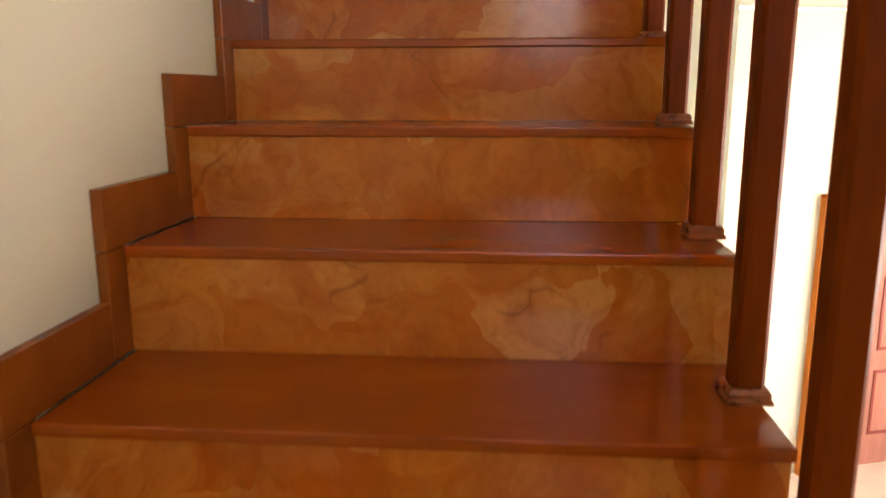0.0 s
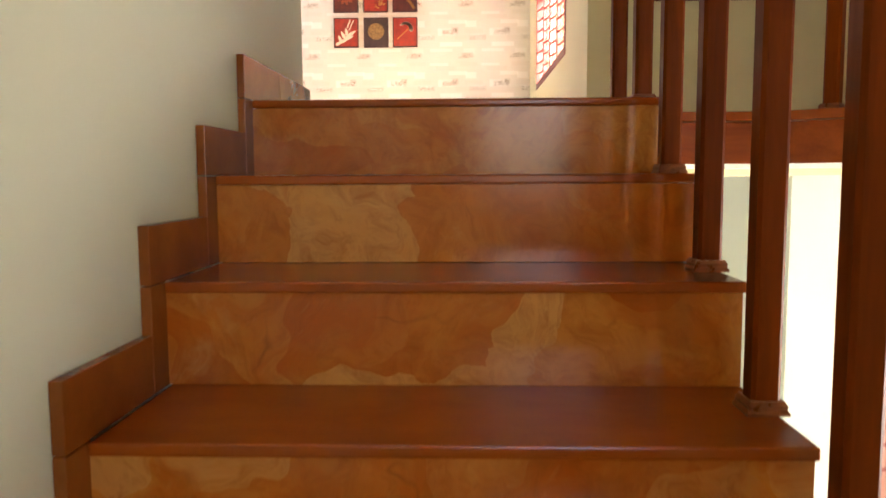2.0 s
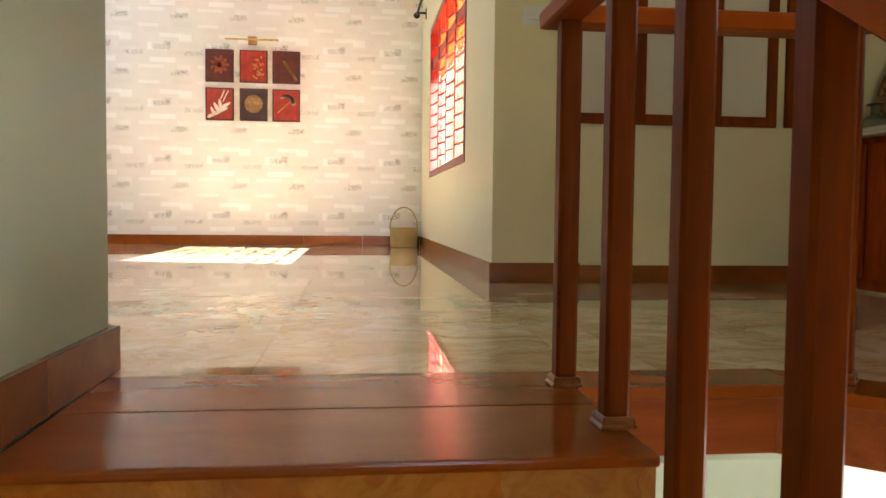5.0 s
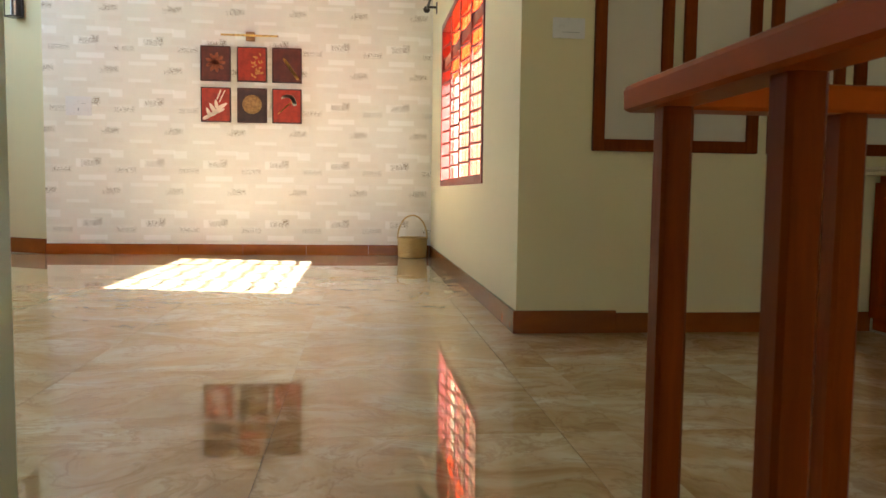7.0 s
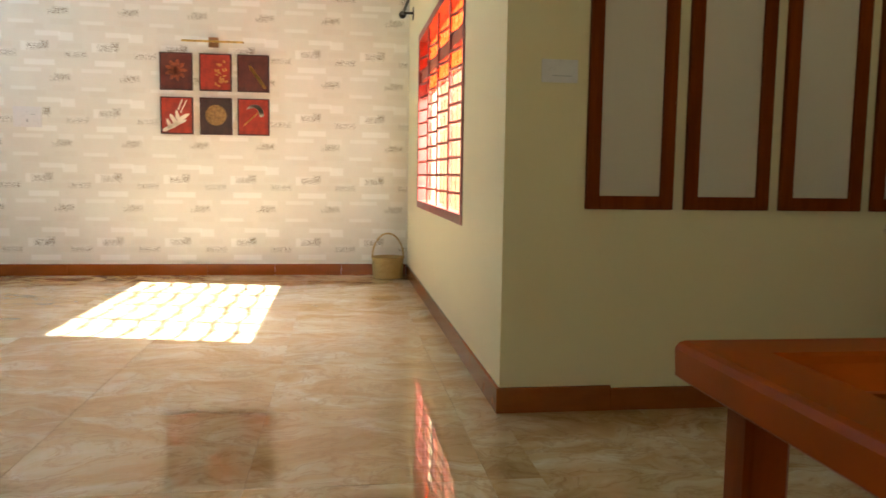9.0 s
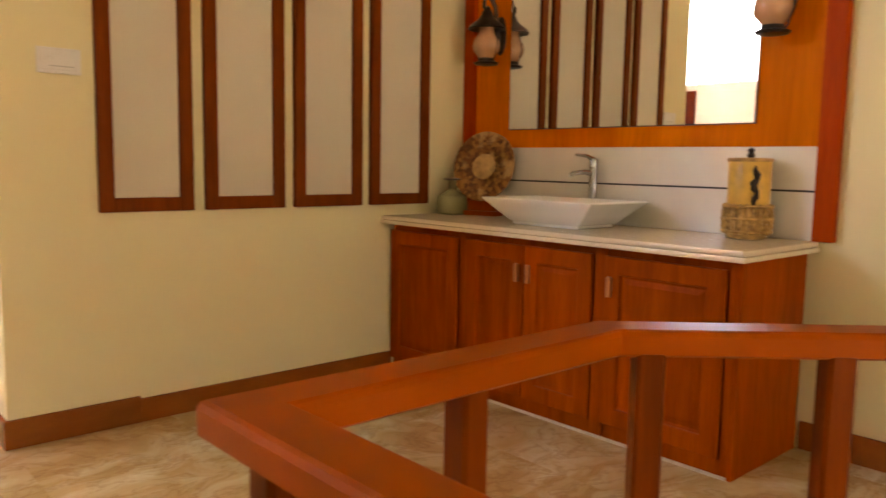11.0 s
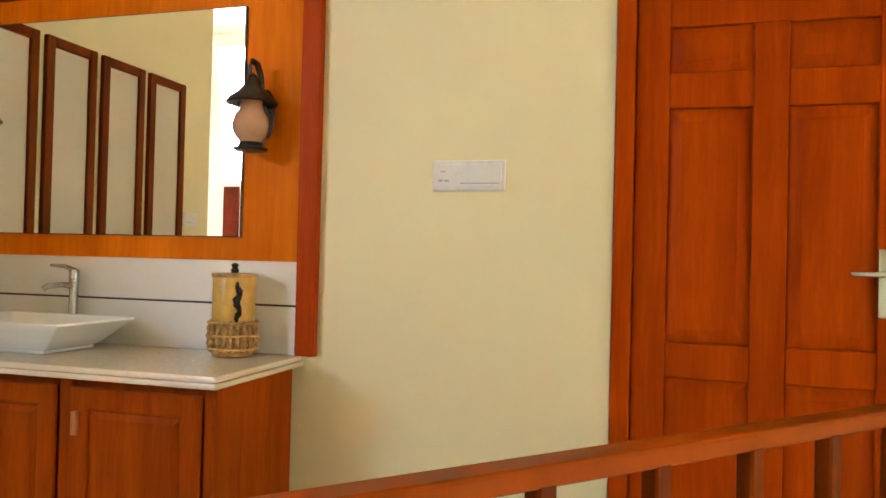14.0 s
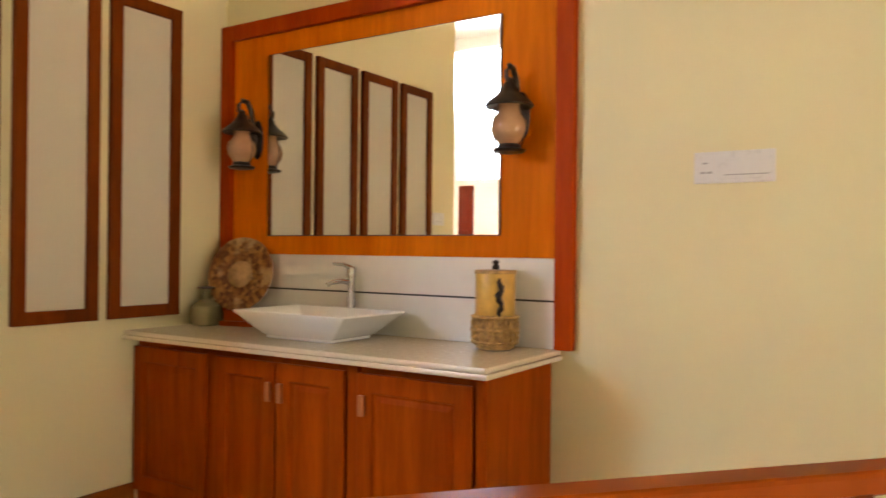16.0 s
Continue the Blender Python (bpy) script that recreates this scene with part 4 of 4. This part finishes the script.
bm = boxes((-0.05, -0.085, 0.0, 0.055, 0.085, 0.022), (-0.04, -0.07, 0.0225, 0.0, 0.07, 0.07), (0.03, -0.02, 0.0225, 0.05, 0.02, 0.2), bevel=0.004)
part("stand", bm, CABW, pl, "dark wooden stand")

bot = thing("glass_bottle", "squat pale green glass bottle with dark stopper", "bottle", (3.46, 2.85, CZ))
bot.scale = (1.38, 1.38, 1.15)
part("body", lathe(bmesh.new(), [(0.05, 0.0), (0.058, 0.006), (0.06, 0.05), (0.055, 0.085), (0.03, 0.105), (0.018, 0.115), (0.018, 0.155), (0.02, 0.158), (0.016, 0.158), (0.014, 0.115), (0.05, 0.082), (0.054, 0.05), (0.05, 0.01), (0.002, 0.008)], seg=26, cap=True), GREENGLASS, bot, smooth=True)
part("stopper", lathe(bmesh.new(), [(0.012, 0.158), (0.034, 0.16), (0.034, 0.166), (0.01, 0.17)], seg=18), BRONZE, bot, "dark flat stopper", smooth=True)


# wall lanterns on the board
def wall_lantern(name, label, y, z, x=XR - 0.012):
    l = thing(name, label, "wall lamp", (x, y, z), "lanterns beside the mirror")
    bm = bmesh.new()
    lathe(bm, [(0.001, -0.012), (0.03, -0.012), (0.04, -0.005), (0.042, 0.0)], seg=24, cap=False)
    bmesh.ops.transform(bm, matrix=Matrix.Translation((0, 0, 0.13)) @ Matrix.Rotation(radians(90), 4, "Y") @ Matrix.Diagonal((2.4, 1, 1, 1)), verts=bm.verts[:])
    part("back_plate", bm, BRONZE, l, "oval bronze back plate", smooth=True)
    arc = [(-0.01, 0, 0.10), (-0.028, 0, 0.15), (-0.034, 0, 0.20), (-0.045, 0, 0.27), (-0.072, 0, 0.31), (-0.105, 0, 0.315), (-0.128, 0, 0.29), (-0.128, 0, 0.262), (-0.112, 0, 0.245), (-0.098, 0, 0.255), (-0.1, 0, 0.272)]
    part("arm", tube(bmesh.new(), arc, [0.012, 0.013, 0.013, 0.013, 0.013, 0.012, 0.011, 0.010, 0.008, 0.007, 0.005], 10), BRONZE, l, smooth=True)
    cx = -0.105
    part("hood", lathe(bmesh.new(), [(0.004, 0.268), (0.016, 0.262), (0.018, 0.25), (0.026, 0.24), (0.03, 0.225), (0.05, 0.20), (0.086, 0.172), (0.098, 0.156), (0.094, 0.15), (0.07, 0.156), (0.03, 0.165), (0.004, 0.166)], (cx, 0, 0), 28), BRONZE, l, "dark flared metal hood", smooth=True)
    part("glass", lathe(bmesh.new(), [(0.044, 0.165), (0.043, 0.14), (0.05, 0.122), (0.066, 0.098), (0.072, 0.07), (0.066, 0.04), (0.048, 0.016), (0.04, 0.004), (0.002, 0.002)], (cx, 0, 0), 28, cap=False), PINKGLASS, l, "rosy amber globe glass", smooth=True)
    part("base_cup", lathe(bmesh.new(), [(0.02, -0.034), (0.06, -0.028), (0.066, -0.018), (0.046, -0.012), (0.042, 0.004), (0.03, 0.006)], (cx, 0, 0), 24), BRONZE, l, smooth=True)
    for s in (-1, 1):
        part("guard_wire", tube(bmesh.new(), [(cx, s * 0.05, -0.014), (cx, s * 0.062, 0.012), (cx, s * 0.078, 0.06), (cx, s * 0.075, 0.10), (cx, s * 0.058, 0.14), (cx, s * 0.06, 0.16)], 0.003, 6), BRONZE, l, smooth=True)
    return l


wall_lantern("wall_lantern", "bronze wall lantern with rosy globe glass on the board", 1.19, 1.625)
wall_lantern("wall_lantern", "bronze wall lantern with rosy globe glass near the corner", 2.70, 1.635)


# switch plates
def switch_plate(name, label, m, w, h, marks):
    s = thing(name, label, "switch")
    s.matrix_basis = m
    part("plate", boxes((-w / 2, -0.009, -h / 2, w / 2, -0.0003, h / 2), bevel=0.003), PLASTIC, s)
    part("insert", boxes((-w / 2 + 0.014, -0.0125, -h / 2 + 0.014, w / 2 - 0.014, -0.0092, h / 2 - 0.014), bevel=0.0015), PLASTIC, s)
    for a, b, c, d in marks:
        part("mark", boxes((a, -0.0135, b, c, -0.0126, d)), plain("grey_switch_mark", (0.40, 0.38, 0.37), 0.4), s, "grey gap and indicator line")
    return s


MR = Matrix.Rotation(radians(-90), 4, "Z")
switch_plate("switch_plate", "wide white modular switch plate on the cream wall", Matrix.Translation((XR, 0.363, 1.51)) @ MR, 0.272, 0.112, [(-0.03, -0.03, 0.115, -0.026), (-0.105, 0.012, -0.085, 0.018), (-0.112, -0.022, -0.095, -0.014), (-0.09, -0.022, -0.072, -0.014)])
switch_plate("switch_plate", "small white switch plate beside the panels", Matrix.Translation((1.535, YP, 1.446)), 0.155, 0.095, [(-0.035, -0.022, 0.05, -0.019)])
switch_plate("switch_plate", "white square switch plate on the wallpaper", Matrix.Translation((-2.26, YF, 1.497)), 0.25, 0.19, [(-0.006, -0.05, 0.006, -0.02), (0.03, 0.02, 0.07, 0.025)])

# ---- papered wall: six pictures, picture lamp, basket ----
PICX, PW_, PH_ = (-0.91, -0.547, -0.195), 0.292, 0.345
PICZ = (1.955, 1.54)
COL = {"red": (0.33, 0.03, 0.012), "dark": (0.055, 0.026, 0.022), "wine": (0.105, 0.022, 0.013)}
GOLD = plain("gold_relief", (0.55, 0.30, 0.08), 0.35, 0.5, 0.3)
RUST = plain("rust_relief", (0.30, 0.08, 0.03), 0.45, 0.2, 0.4)
PICEDGE = plain("dark_picture_edge", (0.06, 0.02, 0.015), 0.5)
IVORY = plain("ivory_relief", (0.80, 0.70, 0.55), 0.5)


def leaf_shape(bm, x, z, ang_, l, w, y):
    c, s = math.cos(ang_), math.sin(ang_)
    pts = []
    n = 12
    for k in range(n):
        a = 2 * math.pi * k / n
        u, v = l / 2 * math.cos(a), w / 2 * math.sin(a) * (1 - 0.35 * math.cos(a))
        pts.append((x + u * c - v * s, z + u * s + v * c))
    f = [bm.verts.new((p, y - 0.004, q)) for p, q in pts]
    b = [bm.verts.new((p, y, q)) for p, q in pts]
    bm.faces.new(f)
    bm.faces.new(b[::-1])
    for k in range(n):
        bm.faces.new((f[k], b[k], b[(k + 1) % n], f[(k + 1) % n]))


def picture(cx, cz, ground, motif, label):
    p = thing("picture", label, "picture", (cx, YF, cz), "six pictures on the wallpaper")
    canvas = plain("canvas_" + ground, COL[ground], 0.5, var=0.35, scale=14)
    part("canvas", boxes((-PW_ / 2, -0.032, -PH_ / 2, PW_ / 2, -0.0005, PH_ / 2), bevel=0.003), canvas, p)
    for q in ((-PW_ / 2 - 0.003, -PH_ / 2 - 0.003, PW_ / 2 + 0.003, -PH_ / 2 + 0.009), (-PW_ / 2 - 0.003, PH_ / 2 - 0.009, PW_ / 2 + 0.003, PH_ / 2 + 0.003), (-PW_ / 2 - 0.003, -PH_ / 2 + 0.009, -PW_ / 2 + 0.009, PH_ / 2 - 0.009), (PW_ / 2 - 0.009, -PH_ / 2 + 0.009, PW_ / 2 + 0.003, PH_ / 2 - 0.009)):
        part("frame_edge", boxes((q[0], -0.037, q[1], q[2], -0.0008, q[3]), bevel=0.002), PICEDGE, p, "dark narrow edge strip")
    yf = -0.0325
    bm = bmesh.new()
    rnd = random.Random(motif)
    if motif == "rosette":
        for r, n in ((0.075, 9), (0.045, 7), (0.015, 4)):
            for k in range(n):
                a = 2 * math.pi * k / n
                leaf_shape(bm, r * math.cos(a), 0.01 + r * math.sin(a), a, 0.055, 0.035, yf)
        m = RUST
    elif motif == "fern":
        for k in range(26):
            x, z = rnd.uniform(-0.03, 0.11), rnd.uniform(-0.15, 0.11)
            if x > 0.10 * (z - 0.05):
                leaf_shape(bm, x, z, rnd.uniform(0, 3), 0.035, 0.016, yf)
        m = GOLD
    elif motif == "pods":
        for k in range(9):
            f = k / 8
            leaf_shape(bm, -0.02 + 0.12 * f, 0.05 - 0.17 * f, 2.2, 0.055, 0.03, yf)
        m = GOLD
    elif motif == "leaves":
        for x, z, a, l, w in ((-0.085, -0.125, 0.45, 0.10, 0.036), (-0.075, -0.07, 2.0, 0.085, 0.034), (-0.03, -0.095, 0.35, 0.12, 0.042), (-0.035, -0.03, 2.1, 0.105, 0.04), (0.03, -0.06, 0.3, 0.125, 0.042), (0.005, 0.005, 1.75, 0.10, 0.036), (0.07, -0.01, 0.55, 0.11, 0.036)):
            leaf_shape(bm, x, z, a, l, w, yf)
        for k in range(9):
            f = k / 8
            leaf_shape(bm, 0.04 + 0.05 * f, 0.035 + 0.105 * f, 1.2, 0.022, 0.012, yf)
            leaf_shape(bm, 0.015 + 0.035 * f, 0.06 + 0.085 * f, 2.0, 0.02, 0.012, yf)
        m = IVORY
    elif motif == "disc":
        for k in range(26):
            a = 2 * math.pi * k / 26
            leaf_shape(bm, 0.088 * math.cos(a), 0.01 + 0.088 * math.sin(a), a + 1.57, 0.03, 0.022, yf)
        pts = [(0.085 * math.cos(a * math.pi / 16), 0.01 + 0.085 * math.sin(a * math.pi / 16)) for a in range(32)]
        f = [bm.verts.new((u, yf - 0.004, v)) for u, v in pts]
        b = [bm.verts.new((u, yf, v)) for u, v in pts]
        bm.faces.new(f)
        for k in range(32):
            bm.faces.new((f[k], b[k], b[(k + 1) % 32], f[(k + 1) % 32]))
        m = plain("dull_gold_disc", (0.36, 0.22, 0.08), 0.4, 0.4, 0.4)
    else:
        for k in range(8):
            a = 0.2 + 1.9 * k / 7
            leaf_shape(bm, 0.005 + 0.07 * math.cos(a), 0.02 + 0.085 * math.sin(a), a + 1.5, 0.07, 0.045 - 0.003 * k, yf)
        m = IVORY
        b2 = bmesh.new()
        for k in range(6):
            leaf_shape(b2, -0.07 + 0.02 * k, -0.06 + 0.018 * k, 0.8, 0.07, 0.012, yf)
        part("relief", b2, GOLD, p, "gold stalk strokes")
    part("relief", bm, m, p, "raised painted motif")


for cx, cz, g_, mo, la in ((PICX[0], PICZ[0], "wine", "rosette", "square dark maroon canvas with brown rosette motif"), (PICX[1], PICZ[0], "red", "fern", "square bright red canvas with gold fern motif"), (PICX[2], PICZ[0], "wine", "pods", "square maroon canvas with golden pod motif"), (PICX[0], PICZ[1], "red", "leaves", "square red canvas with ivory leaf motif"), (PICX[1], PICZ[1], "dark", "disc", "square near-black canvas with dull gold disc"), (PICX[2], PICZ[1], "red", "curl", "square red canvas with ivory curled motif")):
    picture(cx, cz, g_, mo, la)

lamp = thing("picture_lamp", "slim brass picture lamp above the six pictures", "lamp", (-0.56, YF, 2.235))
part("mount", boxes((-0.045, -0.05, -0.045, 0.045, -0.0005, 0.045), bevel=0.006), plain("coppery_mount", (0.42, 0.22, 0.10), 0.35, 0.6), lamp)
part("bar", tube(bmesh.new(), [(-0.285, -0.085, 0.0), (0.285, -0.085, 0.0)], 0.01, 10), BRASS, lamp, smooth=True)
part("arm", boxes((-0.012, -0.085, -0.006, 0.012, -0.0505, 0.006), bevel=0.002), BRASS, lamp)

bk = thing("basket", "straw yellow woven basket with tall hoop handle", "basket", (1.10, 7.26, 0.0))


def straw():
    g = G("straw_weave")
    q = g.n("TexBrick")
    xyz = g.n("SeparateXYZ")
    g.put(xyz.inputs[0], g.co)
    c = g.n("CombineXYZ")
    g.put(c.inputs[0], g.math("ARCTAN2", xyz.outputs[1], xyz.outputs[0]))
    g.put(c.inputs[1], g.math("MULTIPLY", xyz.outputs[2], 8.0))
    g.put(q.inputs["Vector"], c.outputs[0])
    q.inputs["Scale"].default_value = 3.0
    q.inputs["Color1"].default_value, q.inputs["Color2"].default_value = (0.52, 0.34, 0.10, 1), (0.62, 0.44, 0.16, 1)
    q.inputs["Mortar"].default_value = (0.22, 0.13, 0.04, 1)
    g.bump(q.outputs[1], 0.6, 0.004)
    return g.end(q.outputs[0], 0.7)


STRAW = straw()
part("body", lathe(bmesh.new(), [(0.135, 0.0), (0.145, 0.006), (0.152, 0.1), (0.155, 0.2), (0.148, 0.2), (0.144, 0.1), (0.137, 0.012), (0.002, 0.01)], seg=36), STRAW, bk, smooth=True)
part("rim", tube(bmesh.new(), [(0.155 * math.cos(a * math.pi / 18), 0.155 * math.sin(a * math.pi / 18), 0.2) for a in range(36)], 0.009, 8, True), STRAW, bk, smooth=True)
part("handle", tube(bmesh.new(), [(0.152 * math.cos(a * math.pi / 16), 0, 0.2 + 0.235 * math.sin(a * math.pi / 16)) for a in range(17)], 0.008, 8), STRAW, bk, smooth=True)

# framed lantern on the slanted wall
sl = thing("wall_sconce", "dark metal framed box lantern on the slanted wall", "wall lamp", (-2.90, 7.575, 2.38))
sl.rotation_euler = (0, 0, radians(-28))
for u in (-0.06, 0.06):
    for v in (-0.055, 0.055):
        part("frame_bar", boxes((u - 0.008, v - 0.008, 0.0, u + 0.008, v + 0.008, 0.34), bevel=0.002), BRONZE, sl)
part("base_plate", boxes((-0.068, -0.063, -0.012, 0.068, 0.063, -0.0005), bevel=0.003), BRONZE, sl)
part("roof_plate", boxes((-0.075, -0.07, 0.3405, 0.075, 0.07, 0.365), bevel=0.004), BRONZE, sl)
part("back_plate", boxes((-0.05, 0.0635, 0.0, 0.05, 0.09, 0.34), bevel=0.003), BRONZE, sl)
part("candle_tube", lathe(bmesh.new(), [(0.025, 0.0), (0.025, 0.16), (0.01, 0.17)], seg=16), CERAMIC, sl, smooth=True)

# ---- floor tiles, in the marble of the hall ----
tiles = thing("floor_tiles", "polished beige marble floor tiles with brown veins", "floor", kind="structure")
part("bedding", prism(bmesh.new(), [(LEFT, YE), (0, YE), (0, 0.644), (FX, 0.644), (EX + 0.02, EY + 0.02), (EX + 0.02, -4.0), (XR, -4.0), (XR, YP), (XW, YP), (XW, YF), (-2.6, YF), (LEFT, 8.57)], -0.021, -0.003), GROUT, tiles)
S = 0.8
px, py = along(0.09, -0.152)
regions = [[(1, 0, XW), (0, 1, YF), (0, -1, -0.642)], [(-1, 0, -XW), (0, 1, YP), (0, -1, -0.642)], [(0, 1, 0.642), (-1, 0, -FX), (nrm.x, nrm.y, nrm.x * px + nrm.y * py), (0, -1, -EY)], [(0, 1, EY), (-1, 0, -EX)]]
for i in range(-6, 6):
    for j in range(-6, 11):
        x0, y0 = 0.33 + i * S, 0.642 + j * S
        for reg in regions:
            poly = [(x0 + 0.0008, y0 + 0.0008), (x0 + S - 0.0008, y0 + 0.0008), (x0 + S - 0.0008, y0 + S - 0.0008), (x0 + 0.0008, y0 + S - 0.0008)]
            for a, b, c in [(1, 0, XR), (-1, 0, -LEFT), *reg]:
                if len(poly) >= 3:
                    poly = clip(poly, a, b, c)
            if len(poly) < 3:
                continue
            area = abs(sum(poly[k][0] * poly[(k + 1) % len(poly)][1] - poly[(k + 1) % len(poly)][0] * poly[k][1] for k in range(len(poly)))) / 2
            if area < 1e-4:
                continue
            part("tile", prism(bmesh.new(), poly, -0.0028, 0.0), MARBLE, tiles)
